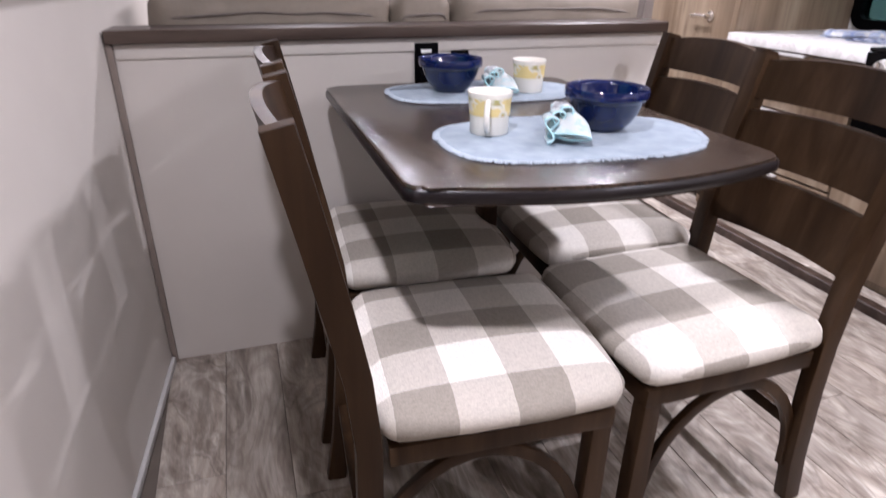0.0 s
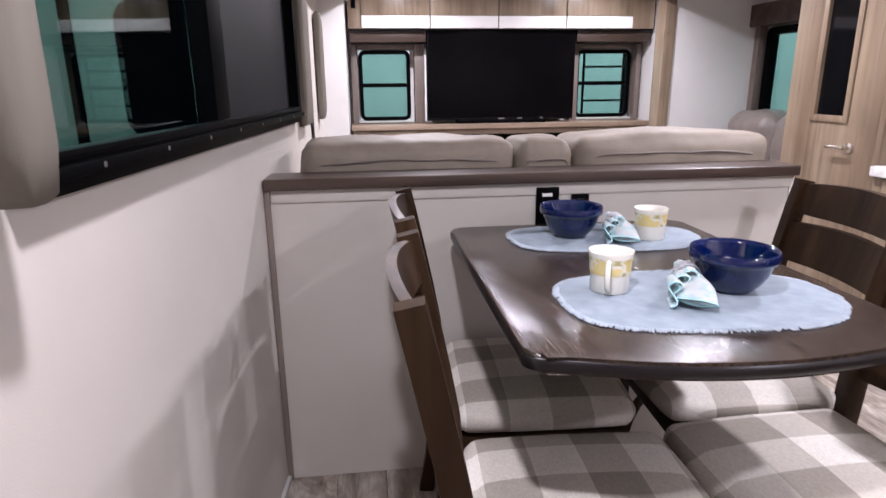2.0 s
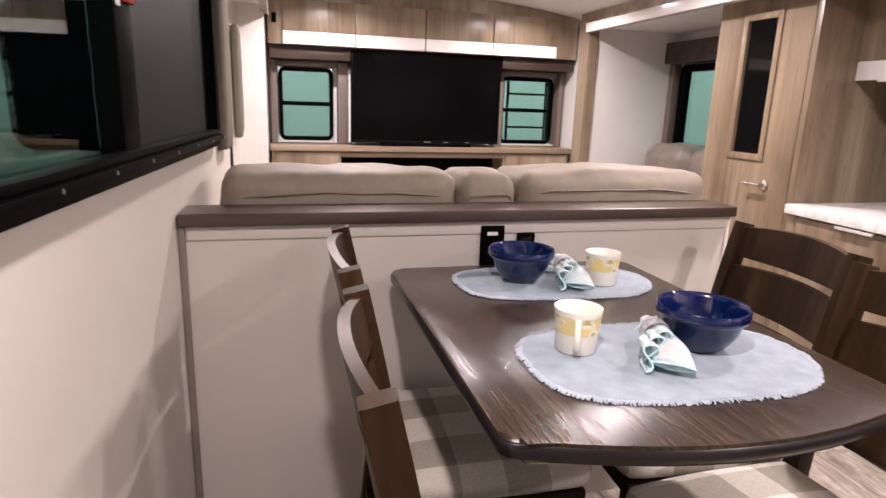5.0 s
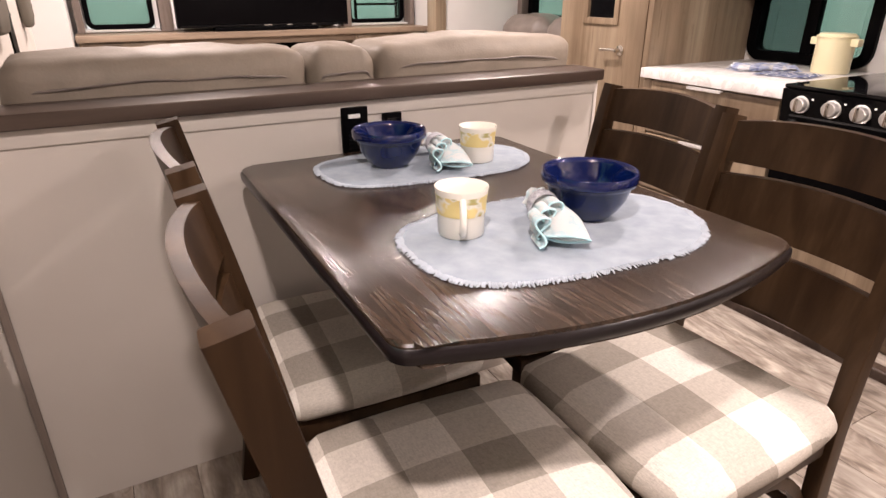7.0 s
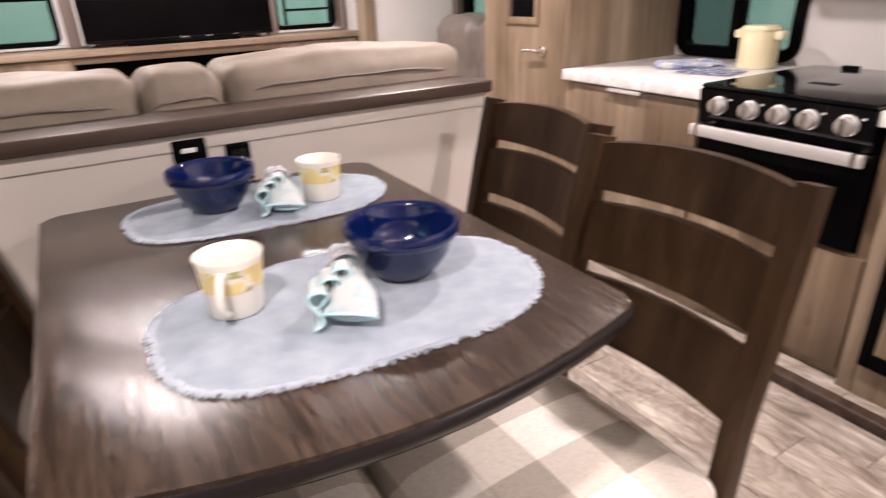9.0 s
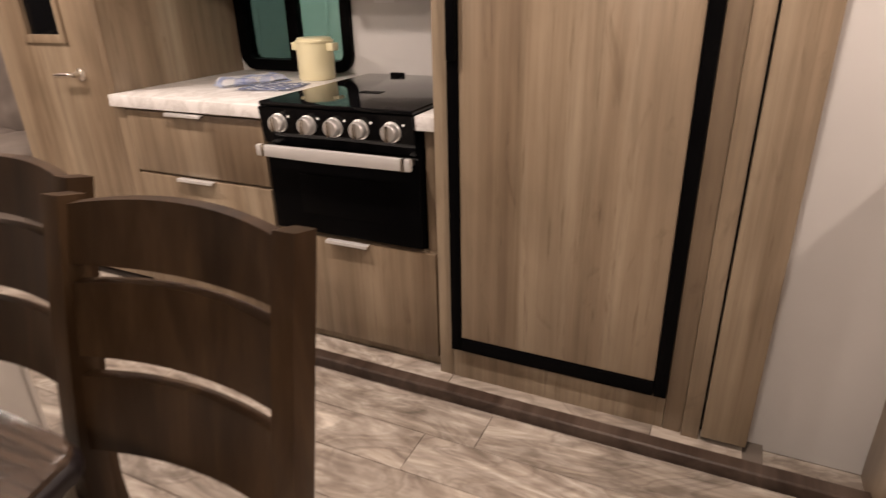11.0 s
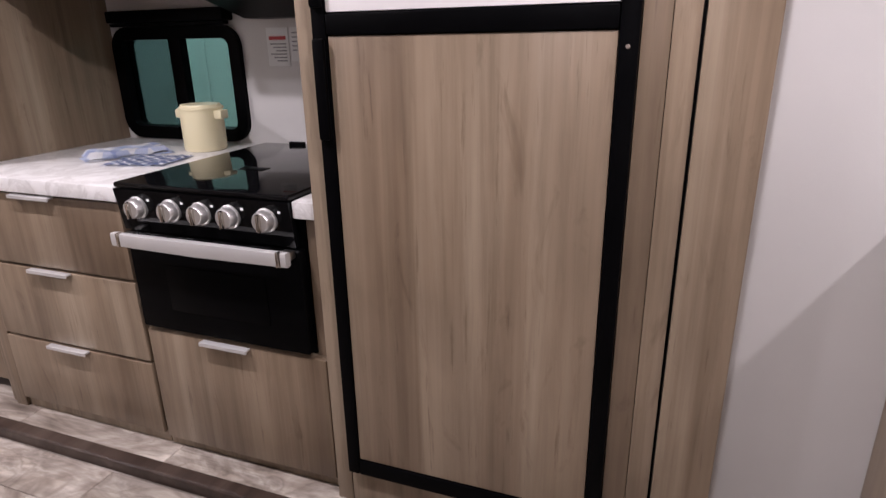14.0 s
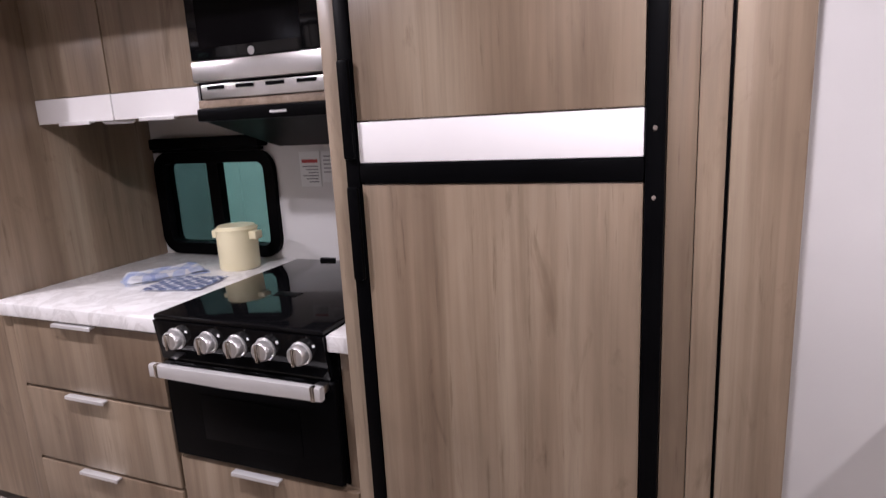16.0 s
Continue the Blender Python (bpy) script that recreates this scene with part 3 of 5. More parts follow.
def table():
    t = thing("dining_table", (0.84, -0.49, 0), "dark-stained wooden dining table with rounded corners", "table")
    pts = []
    x0, x1, yb, yf = 0.507, 1.173, -0.055, -0.890
    r = 0.03
    for cx, cy, a0 in ((x1 - r, yb - r, 0), (x0 + r, yb - r, 90), (x0 + r, yf + r, 180)):
        for k in range(6):
            a = radians(a0 + 90 * k / 5)
            pts.append((cx + r * math.cos(a), cy + r * math.sin(a)))
    yr = yf - 0.024
    for k in range(1, 16):
        u = k / 16
        x = x0 + r + (x1 - x0 - 2 * r) * u
        pts.append((x, yf + (yr - yf) * u - 0.055 * math.sin(math.pi * u) ** 0.9))
    for k in range(6):
        a = radians(270 + 90 * k / 5)
        pts.append((x1 - r + r * math.cos(a), yr + r + r * math.sin(a)))
    part("tabletop", plate(pts, TOP - 0.029, TOP, 0.008, 3), M_table, t)
    cx, cy = (x0 + x1) / 2, (yb + yf) / 2
    rows = []
    bm = bmesh.new()
    for off, z in ((-0.002, -0.027), (0.0025, -0.025), (0.0035, -0.017), (0.0030, -0.009), (-0.0015, -0.0045)):
        rows.append([bm.verts.new((x + (off if x > cx else -off) * min(1, abs(x - cx) * 5), y + (off if y > cy else -off) * min(1, abs(y - cy) * 5), TOP + z)) for x, y in pts])
    for p0, p1 in zip(rows, rows[1:]):
        for k in range(len(pts)):
            bm.faces.new((p0[k], p0[(k + 1) % len(pts)], p1[(k + 1) % len(pts)], p1[k]))
    part("edge_band", bm, M_edge, t, "near-black rounded table edge", 60)
    part("apron", box(0.60, 1.08, -0.80, -0.775, 0.735, TOP - 0.033, 0.003), M_dark, t)
    part("apron", box(0.60, 1.08, -0.165, -0.14, 0.735, TOP - 0.033, 0.003), M_dark, t)
    for y in (-0.30,):
        part("leg", box(0.857, 0.897, y - 0.03, y + 0.03, 0.03, TOP - 0.033, 0.004), M_dark, t)
        part("foot", box(0.62, 1.12, y - 0.03, y + 0.03, 0.0, 0.0295, 0.006), M_dark, t)
    return t


table()


def chair():
    """Faces +x; its seat's centre is above its foot point."""
    c = thing("dining_chair", (0, 0, 0), "dark-stained wooden ladder-back chair with a plaid padded seat", "chair", "chairs round the dining table")
    part("seat", cushion(-0.207, 0.210, -0.206, 0.206, 0.415, 0.486, 0.034, 0.016, 0.002, 16), M_plaid, c, "grey and white plaid padded seat", 60)
    part("seat_frame", box(-0.195, 0.195, -0.195, 0.195, 0.375, 0.414, 0.004), M_dark, c)
    for s in (-1, 1):
        y = s * 0.187
        post = [(-0.265, y, 0), (-0.245, y, 0.12), (-0.228, y, 0.30), (-0.225, y, 0.42), (-0.236, y, 0.55), (-0.254, y, 0.65), (-0.276, y, 0.76), (-0.295, y, 0.85), (-0.311, y, 0.922)]
        part("back_post", sweep(post, 0.032, 0.042, 0.004), M_dark, c)
        part("leg", sweep([(0.175, s * 0.175, 0), (0.175, s * 0.175, 0.2), (0.175, s * 0.175, 0.376)], 0.036, 0.036, 0.004), M_dark, c)
        arch = [(-0.035 + 0.195 * math.cos(radians(a)), s * 0.176, 0.10 + 0.262 * math.sin(radians(a))) for a in range(0, 181, 12)]
        part("arched_brace", sweep(arch, 0.016, 0.024, 0.003), M_dark, c)
    part("stretcher", sweep([(-0.24, -0.18, 0.20), (-0.24, 0, 0.20), (-0.24, 0.18, 0.20)], 0.018, 0.030, 0.003, (1, 0, 0)), M_dark, c)
    for z0, z1, peak in ((0.555, 0.672, 0.003), (0.702, 0.806, 0.008), (0.832, 0.912, 0.013)):
        bm = bmesh.new()
        rows = []
        for k in range(13):
            u = -1 + 2 * k / 12
            y = u * 0.176
            bow = -0.026 * (1 - u * u)
            ring_ = []
            for z, dx in ((z0, -0.009), (z0, 0.009), (z1 + peak * (1 - u * u), 0.009), (z1 + peak * (1 - u * u), -0.009)):
                lean = -0.225 - 0.085 * max(0, (z - 0.42) / 0.5) ** 1.3
                ring_.append(bm.verts.new((lean + bow + dx, y, z)))
            rows.append(ring_)
        for a, b in zip(rows, rows[1:]):
            for k in range(4):
                bm.faces.new((a[k], a[(k + 1) % 4], b[(k + 1) % 4], b[k]))
        bm.faces.new(rows[0][::-1])
        bm.faces.new(rows[-1])
        bmesh.ops.bevel(bm, geom=[e for e in bm.edges if e.calc_face_angle(0) > 1.0], offset=0.0025, segments=2, affect="EDGES")
        part("back_slat", bm, M_dark, c)
    return c


first = chair()
first.matrix_basis = pose(0.676, -0.306, 0, 0, 0, -3)
near = copy_thing(first, pose(0.652, -0.804, 0, 0, 0, -3.5))
copy_thing(first, pose(1.170, -0.325, 0, 0, 0, 177))
copy_thing(first, pose(1.104, -0.788, 0, 0, 0, 181.5))
for seat in near.children:
    if seat.name.startswith("seat") and "plaid" in seat.data.materials[0].name:
        seat.data = seat.data.copy()
        seat.data.materials[0] = M_plaid_shifted


def placemat(cx, cy, w, h, rot, wavy):
    p = thing("placemat", (cx, cy, TOP), "pale blue woven oval placemat with a frayed edge", "placemat", "placemats on the table")
    rng = random.Random(int(cx * 1000))
    n = 120
    edge = []
    for k in range(n):
        a = 2 * math.pi * k / n
        e = 2.6
        x = abs(math.cos(a)) ** (2 / e) * math.copysign(w / 2, math.cos(a))
        y = abs(math.sin(a)) ** (2 / e) * math.copysign(h / 2, math.sin(a))
        f = 1 + wavy * math.sin(5 * a + 1) + 0.008 * rng.uniform(-1, 1)
        edge.append((x * f, y * f))
    m = Matrix.Translation((cx, cy, TOP)) @ Matrix.Rotation(radians(rot), 4, "Z")
    bm = bmesh.new()
    rows = []
    for i, q in enumerate((1.0, 0.985, 0.93, 0.6, 0.25)):
        rows.append([bm.verts.new((x * q, y * q, (0.0008 if i == 0 else 0.0042 + 0.0008 * noise.noise(Vector((x * q * 30, y * q * 30, 0)))))) for x, y in edge])
    for a, b in zip(rows, rows[1:]):
        for k in range(n):
            bm.faces.new((a[k], a[(k + 1) % n], b[(k + 1) % n], b[k]))
    bm.faces.new(rows[-1])
    part("cloth", turn(bm, m), M_denim, p)
    bm = bmesh.new()
    for k in range(n * 5):
        i = k // 5
        f = (k % 5) / 5
        x = edge[i][0] * (1 - f) + edge[(i + 1) % n][0] * f
        y = edge[i][1] * (1 - f) + edge[(i + 1) % n][1] * f
        d = Vector((x, y * 1.6, 0)).normalized()
        d = (d + Vector((rng.uniform(-.4, .4), rng.uniform(-.4, .4), 0))).normalized()
        s = Vector((-d.y, d.x, 0))
        curl = rng.uniform(-0.005, 0.005)
        reach = rng.uniform(0.005, 0.011)
        rows = []
        for q, wide in ((-0.4, 0.0012), (0.35, 0.0015), (0.8, 0.0015), (1.0, 0.0007)):
            at = Vector((x, y, 0.0014 + 0.0022 * (1 - max(0, q) ** 2))) + d * reach * q + s * curl * q * q
            rows.append([bm.verts.new(at + o) for o in (s * wide, Vector((0, 0, wide)), -s * wide, Vector((0, 0, -wide * 0.5)))])
        for p0, p1 in zip(rows, rows[1:]):
            for z in range(4):
                bm.faces.new((p0[z], p0[(z + 1) % 4], p1[(z + 1) % 4], p1[z]))
        bm.faces.new(rows[-1])
    tagged(part("fringe", turn(bm, m), M_fringe, p, "frayed cotton fringe", 0), kind="stuff")


placemat(0.879, -0.694, 0.506, 0.316, -3, 0.016)
placemat(0.880, -0.230, 0.478, 0.274, -3, 0.02)
Z_MAT = TOP + 0.0045


def bowl(cx, cy):
    b = thing("bowl", (cx, cy, Z_MAT), "glossy cobalt blue ceramic bowl on a placemat", "bowl", "bowls on the table")
    prof = [(0.0, 0.0), (0.040, 0.0), (0.044, 0.004), (0.058, 0.022), (0.070, 0.045), (0.077, 0.070), (0.079, 0.074), (0.085, 0.077), (0.087, 0.083), (0.0865, 0.098), (0.0845, 0.101), (0.081, 0.100), (0.0775, 0.090), (0.074, 0.068), (0.066, 0.042), (0.050, 0.020), (0.030, 0.010), (0.0, 0.008)]
    prof = [(r * 0.92, h * 0.80) for r, h in prof]
    part("body", lathe(prof, (cx, cy, Z_MAT), 56), M_blue, b, "", 60)


bowl(0.963, -0.666)
bowl(0.800, -0.214)


def mug(cx, cy, angle):
    g = thing("mug", (cx, cy, Z_MAT), "white ceramic mug with a yellow fruit print band", "mug", "mugs on the table")
    prof = [(0.0, 0.0), (0.036, 0.0), (0.038, 0.003), (0.0385, 0.060), (0.040, 0.078), (0.044, 0.096), (0.0435, 0.099), (0.0405, 0.097), (0.0365, 0.078), (0.035, 0.010), (0.0, 0.007)]
    prof = [(r * 0.965, h * 0.785) for r, h in prof]
    body = part("body", lathe(prof, (cx, cy, Z_MAT), 40), M_mug, g, "", 60)
    band = [(0.0388, 0.046), (0.0394, 0.050), (0.0398, 0.062), (0.0410, 0.079), (0.0422, 0.086), (0.0418, 0.086), (0.0404, 0.079), (0.0390, 0.062), (0.0388, 0.050)]
    part("band", lathe([(r * 0.965 + 0.0004, h * 0.785) for r, h in band], (cx, cy, Z_MAT), 40), M_band, g, "yellow printed fruit band", 60)
    d = Vector((math.cos(radians(angle)), math.sin(radians(angle)), 0))
    pts = []
    for k in range(13):
        a = radians(-80 + 160 * k / 12)
        pts.append(Vector((cx, cy, Z_MAT + 0.038)) + d * (0.035 + 0.024 * math.cos(a)) + Vector((0, 0, 0.026 * math.sin(a))))
    part("handle", tube(pts, 0.0055), M_mug, g, "white loop handle", 60)
    return g


mug(0.735, -0.634, 243)
mug(0.990, -0.268, 40)


def fold_section(w):
    """A cross-section of the opened napkin: ruffled pleats first, then one smooth lobe; (side, height)."""
    if w < 0.62:
        q = w / 0.62
        a = q * 2 * math.pi * 3.0
        return -0.046 + 0.046 * q + 0.010 * math.sin(2 * a), 0.026 + 0.012 * q - (0.019 + 0.006 * q) * math.cos(a)
    q = (w - 0.62) / 0.38
    a = radians(165 - 330 * q)
    return 0.014 + 0.030 * math.cos(a), 0.029 + 0.026 * math.sin(a)


def napkin(x0, y0, x1, y1):
    """A napkin gathered in a ring at its far end, fanning into pleats at its near end."""
    nk = thing("napkin", (x0, y0, Z_MAT), "white and aqua cloth napkin gathered in a lace ring", "napkin", "rolled napkins on the table")
    a, b = Vector((x0, y0, 0)), Vector((x1, y1, 0))
    d = (b - a).normalized()
    s = Vector((-d.y, d.x, 0))
    length = (b - a).length
    bm = bmesh.new()
    rows = []
    n, m = 110, 22
    for k in range(m + 1):
        u = k / m
        row = []
        for i in range(n):
            w = i / (n - 1)
            fs, fh = fold_section(w)
            ang = 2 * math.pi * 1.7 * w
            rr = 0.019 * (1 - 0.5 * w)
            open_ = max(0.0, min(1.0, (u - 0.12) / 0.55)) ** 0.8
            side = rr * math.cos(ang) * (1 - open_) + fs * open_
            high = (0.024 + rr * math.sin(ang)) * (1 - open_) + fh * open_
            reach = 0.62 + 0.34 * (1 - w / 0.62) ** 2 if w < 0.62 else 0.62 + 0.40 * math.sin(math.pi * min(1, 0.12 + (w - 0.62) / 0.43)) ** 0.6
            if w > 0.62:
                high = high + (0.010 + 0.25 * high - high) * (max(0, u - 0.40) / 0.60) ** 1.6
                side -= 0.020 * u * u
                side += 0.004 * u * math.sin(9 * w + 7 * u)
            along = length * (u * reach) + 0.004 * u * noise.noise(Vector((w * 11, u * 4, x0)))
            row.append(bm.verts.new(a + d * along + s * side + Vector((0, 0, Z_MAT + max(0.0018, high)))))
        rows.append(row)
    for p, q in zip(rows, rows[1:]):
        for i in range(n - 1):
            bm.faces.new((p[i], p[i + 1], q[i + 1], q[i]))
    hem = [v.co.copy() for v in rows[-1]]
    bmesh.ops.solidify(bm, geom=bm.faces[:], thickness=0.0014)
    cloth = part("cloth", bm, M_napkin, nk, "", 70)
    part("hem", tube(hem, 0.0019, 6), M_aqua, cloth, "aqua stitched hem", 70)
    tuft = bmesh.new()
    rows = []
    for k in range(5):
        u = k / 4
        rows.append([tuft.verts.new(a - d * (0.026 * u - 0.004) + s * math.cos(2 * math.pi * i / 24) * (0.017 + 0.006 * u + 0.004 * u * math.sin(i * 1.57)) + Vector((0, 0, Z_MAT + 0.026 + math.sin(2 * math.pi * i / 24) * (0.015 + 0.007 * u + 0.003 * u * math.cos(i * 1.57))))) for i in range(24)])
    for p, q in zip(rows, rows[1:]):
        for i in range(24):
            tuft.faces.new((p[i], p[(i + 1) % 24], q[(i + 1) % 24], q[i]))
    bmesh.ops.solidify(tuft, geom=tuft.faces[:], thickness=0.0014)
    part("gathered_end", tuft, M_napkin, nk, "", 70)
    at = a + d * 0.012
    prof = [(0.0235, -0.013), (0.0255, -0.010), (0.0262, 0.0), (0.0255, 0.010), (0.0235, 0.013), (0.0215, 0.010), (0.0215, -0.010), (0.0235, -0.013)]
    turn_m = Matrix.Translation((at.x, at.y, Z_MAT + 0.0265)) @ d.to_track_quat("Z", "Y").to_matrix().to_4x4()
    part("ring", turn(lathe(prof, (0, 0, 0), 28), turn_m), M_lace, nk, "grey lace napkin ring", 60)


napkin(0.884, -0.642, 0.836, -0.780)
napkin(0.930, -0.180, 0.898, -0.345)


# ---- dinette window ----
def frame_x(x, y0, y1, z0, z1, w, depth, r):
    """A rounded window frame in a plane of constant x."""
    bm = ring(rounded(y1 - y0, z1 - z0, r), rounded(y1 - y0 - 2 * w, z1 - z0 - 2 * w, max(r - w, 0.005)), depth)
    m = Matrix.Translation((x, (y0 + y1) / 2, (z0 + z1) / 2)) @ Matrix(((0, 0, 1, 0), (1, 0, 0, 0), (0, 1, 0, 0), (0, 0, 0, 1)))
    return turn(bm, m)


def frame_y(y, x0, x1, z0, z1, w, depth, r):
    bm = ring(rounded(x1 - x0, z1 - z0, r), rounded(x1 - x0 - 2 * w, z1 - z0 - 2 * w, max(r - w, 0.005)), depth)
    m = Matrix.Translation((0, y, 0)) @ Matrix.Translation(((x0 + x1) / 2, 0, (z0 + z1) / 2)) @ Matrix(((1, 0, 0, 0), (0, 0, -1, 0), (0, 1, 0, 0), (0, 0, 0, 1)))
    return turn(bm, m)


def pane(bm, name, parent, material=None):
    ob = part(name, bm, material or M_tinted, parent)
    ob.visible_shadow = False
    return ob


def window_west():
    y0, y1, z0, z1 = WIN_L
    w = thing("window_1", (0, y0, z0), "wide black-framed tinted sliding window", "window")
    tagged(w, kind="structure")
    part("window_frame", frame_x(-0.055, y0 - 0.0, y1 + 0.03, z0 - 0.014, z1 + 0.03, 0.04, 0.075, 0.04), M_black, w)
    part("window_sill", box(0.001, 0.035, y0 + 0.0, y1 + 0.0, z0 + 0.004, z0 + 0.020, 0.003), M_black, w)
    part("track", box(0.001, 0.028, y0 + 0.02, y1 - 0.02, z0 + 0.026, z0 + 0.036, 0.002), M_black, w)
    part("mullion", box(-0.03, 0.012, -0.36, -0.27, z0 + 0.02, z1 - 0.02, 0.003), M_black, w)
    pane(box(-0.030, -0.026, y0 + 0.02, -0.33, z0 + 0.02, z1 - 0.02), "pane", w)
    pane(box(-0.046, -0.042, -0.32, y1 - 0.02, z0 + 0.02, z1 - 0.02), "pane", w)
    part("insect_screen", box(-0.012, -0.010, -0.30, y1 - 0.02, z0 + 0.02, z1 - 0.02), M_mesh, w, "grey insect screen")
    part("latch", box(0.012, 0.022, -0.315, -0.275, 1.37, 1.425, 0.003), M_red, w, "red emergency exit latch")
    part("tag", box(0.0125, 0.016, -0.352, -0.338, 1.36, 1.46), M_paper, w, "white hanging tag")
    for k in range(9):
        y = y0 + 0.15 + k * 0.2
        part("screw", lathe([(0, 0), (0.004, 0), (0.004, 0.002), (0, 0.003)], (0.0355, y, z0 + 0.012), 10, "x"), M_steel, w)
    return w


skewed(window_west())


def lambrequin(x0, x1, y0, y1, z0, z1, label):
    l = thing("window_lambrequin", ((x0 + x1) / 2, (y0 + y1) / 2, z0), label, "curtain")
    part("padding", cushion(x0, x1, y0, y1, z0, z1, min(0.03, (x1 - x0) * 0.45, (y1 - y0) * 0.4), 0.004, 0.003, 12), M_lamb, l, "", 60)
    part("backing_board", box(x0 + 0.001, x0 + 0.012, y0 + 0.01, y1 - 0.01, z0 - 0.004, z0 + 0.02), M_taupe, l)
    return l


skewed(lambrequin(0.0, 0.094, -1.122, -1.066, 1.084, 1.765, "padded taupe fabric window side panel"))
skewed(lambrequin(0.0, 0.035, 0.565, 0.71, 1.05, 1.765, "slim padded taupe window side panel"))
lambrequin(0.0, 0.05, 2.05, 2.18, 1.0, 1.6, "small padded taupe window side panel")


# ---- living end ----
def end_window(x0, x1, name):
    w = thing(name, (x0, 3.06, 0.93), "small black-framed tinted window beside the television", "window")
    tagged(w, kind="structure")
    part("window_frame", frame_y(3.075, x0, x1, 0.93, 1.44, 0.028, 0.05, 0.05), M_black, w)
    part("mullion", box(x0 + 0.02, x1 - 0.02, 3.04, 3.07, 1.175, 1.205, 0.003), M_black, w)
    pane(box(x0 + 0.015, x1 - 0.015, 3.055, 3.058, 0.945, 1.425), "pane", w)
    part("window_sill", box(x0 - 0.02, x1 + 0.02, 2.98, 3.045, 0.9165, 0.929, 0.003), M_white_dimmed, w, "pale sill board")


end_window(0.246, 0.63, "window_2")
end_window(1.916, 2.36, "window_3")


def entertainment():
    e = thing("media_base_cabinet", (1.29, 2.9, 0), "oak base cabinet with a dark recessed fireplace", "cabinet")
    part("body", box(0.19, 0.655, 2.752, 3.04, 0, 0.876), M_oak, e)
    part("body", box(1.86, 2.395, 2.752, 3.04, 0, 0.876), M_oak, e)
    part("kick", box(0.656, 1.859, 2.752, 3.04, 0, 0.25), M_oakh, e)
    part("recess", box(0.656, 1.859, 2.98, 3.04, 0.251, 0.876), M_black, e, "black fireplace recess")
    part("rail", box(0.656, 1.859, 2.752, 2.78, 0.835, 0.876), M_oakh, e)
    for x0, x1 in ((0.21, 0.64), (1.875, 2.375)):
        part("door", box(x0, x1, 2.735, 2.751, 0.10, 0.865, 0.003), M_oak, e)
    led = thing("media_shelf", (1.29, 2.9, 0.88), "long oak shelf board under the television", "shelf")
    part("board", box(0.18, 2.41, 2.72, 3.045, 0.8765, 0.912, 0.004), M_oakh, led)


entertainment()


def television():
    t = thing("television", (1.28, 2.87, 0.913), "large black flat television between two windows", "television")
    part("housing", box(0.735, 1.83, 2.795, 2.86, 0.935, 1.562, 0.008), M_black, t)
    part("screen", box(0.745, 1.82, 2.791, 2.7945, 0.955, 1.555), M_screen, t, "dark switched-off screen")
    part("chin", box(0.745, 1.82, 2.788, 2.794, 0.937, 0.953, 0.002), M_blackgloss, t)
    part("stand", box(0.95, 1.61, 2.77, 2.90, 0.9125, 0.935, 0.004), M_black, t)
    for k, x in enumerate((1.255, 1.40, 1.57)):
        part("badge", box(x, x + 0.05 - 0.012 * k, 2.785, 2.7875, 0.942, 0.948), M_steel, t, "small pale mark")


television()


def overhead_end():
    o = thing("overhead_cabinet", (1.25, 2.9, 1.57), "row of oak overhead cabinets with white gloss bands", "cabinet")
    bm = bmesh.new()
    xs = [0.19 + (2.40 - 0.19) * k / 20 for k in range(21)]
    low = [[bm.verts.new((x, y, 1.569)) for x in xs] for y in (2.76, 3.045)]
    top = [[bm.verts.new((x, y, ceil_z(x) - 0.003)) for x in xs] for y in (2.76, 3.045)]
    for k in range(20):
        bm.faces.new((low[0][k], low[0][k + 1], top[0][k + 1], top[0][k]))
        bm.faces.new((low[1][k + 1], low[1][k], top[1][k], top[1][k + 1]))
        bm.faces.new((low[0][k + 1], low[0][k], low[1][k], low[1][k + 1]))
        bm.faces.new((top[0][k], top[0][k + 1], top[1][k + 1], top[1][k]))
    for k in (0, 20):
        bm.faces.new((low[0][k], top[0][k], top[1][k], low[1][k]))
    part("body", bm, M_oak, o, "", 0)
    edges = (0.279, 0.756, 1.242, 1.737, 2.235)
    for a, b in zip(edges, edges[1:]):
        d = part("door", box(a + 0.004, b - 0.004, 2.742, 2.759, 1.655, 1.845, 0.002), M_oak, o)
        part("band", box(a + 0.004, b - 0.004, 2.741, 2.759, 1.571, 1.652, 0.002), M_gloss, d, "white gloss band")
    v = thing("window_valance", (1.28, 2.95, 1.49), "dark taupe wooden valance over television and windows", "valance")
    for x0, x1 in ((0.195, 0.728), (1.838, 2.405)):
        part("board", box(x0, x1, 2.80, 3.04, 1.484, 1.566, 0.004), M_darkx, v)
        part("cap", box(x0, x1 + 0.004, 2.785, 2.7985, 1.548, 1.567, 0.003), M_edge, v, "near-black top moulding")
    for x0, x1 in ((0.195, 0.235), (0.655, 0.725), (1.845, 1.905), (2.368, 2.40)):
        part("side_board", box(x0, x1, 2.93, 3.045, 0.914, 1.477, 0.004), M_taupe, v)
    part("trim", box(0.236, 0.654, 2.99, 3.045, 1.445, 1.477, 0.003), M_taupe, v)
    part("trim", box(1.906, 2.367, 2.99, 3.045, 1.445, 1.477, 0.003), M_taupe, v)
    for x, m in ((0.728, M_gloss),):
        part("light_strip", box(x, x + 0.012, 2.92, 2.935, 0.93, 1.44), m, v, "white trim strip")


overhead_end()


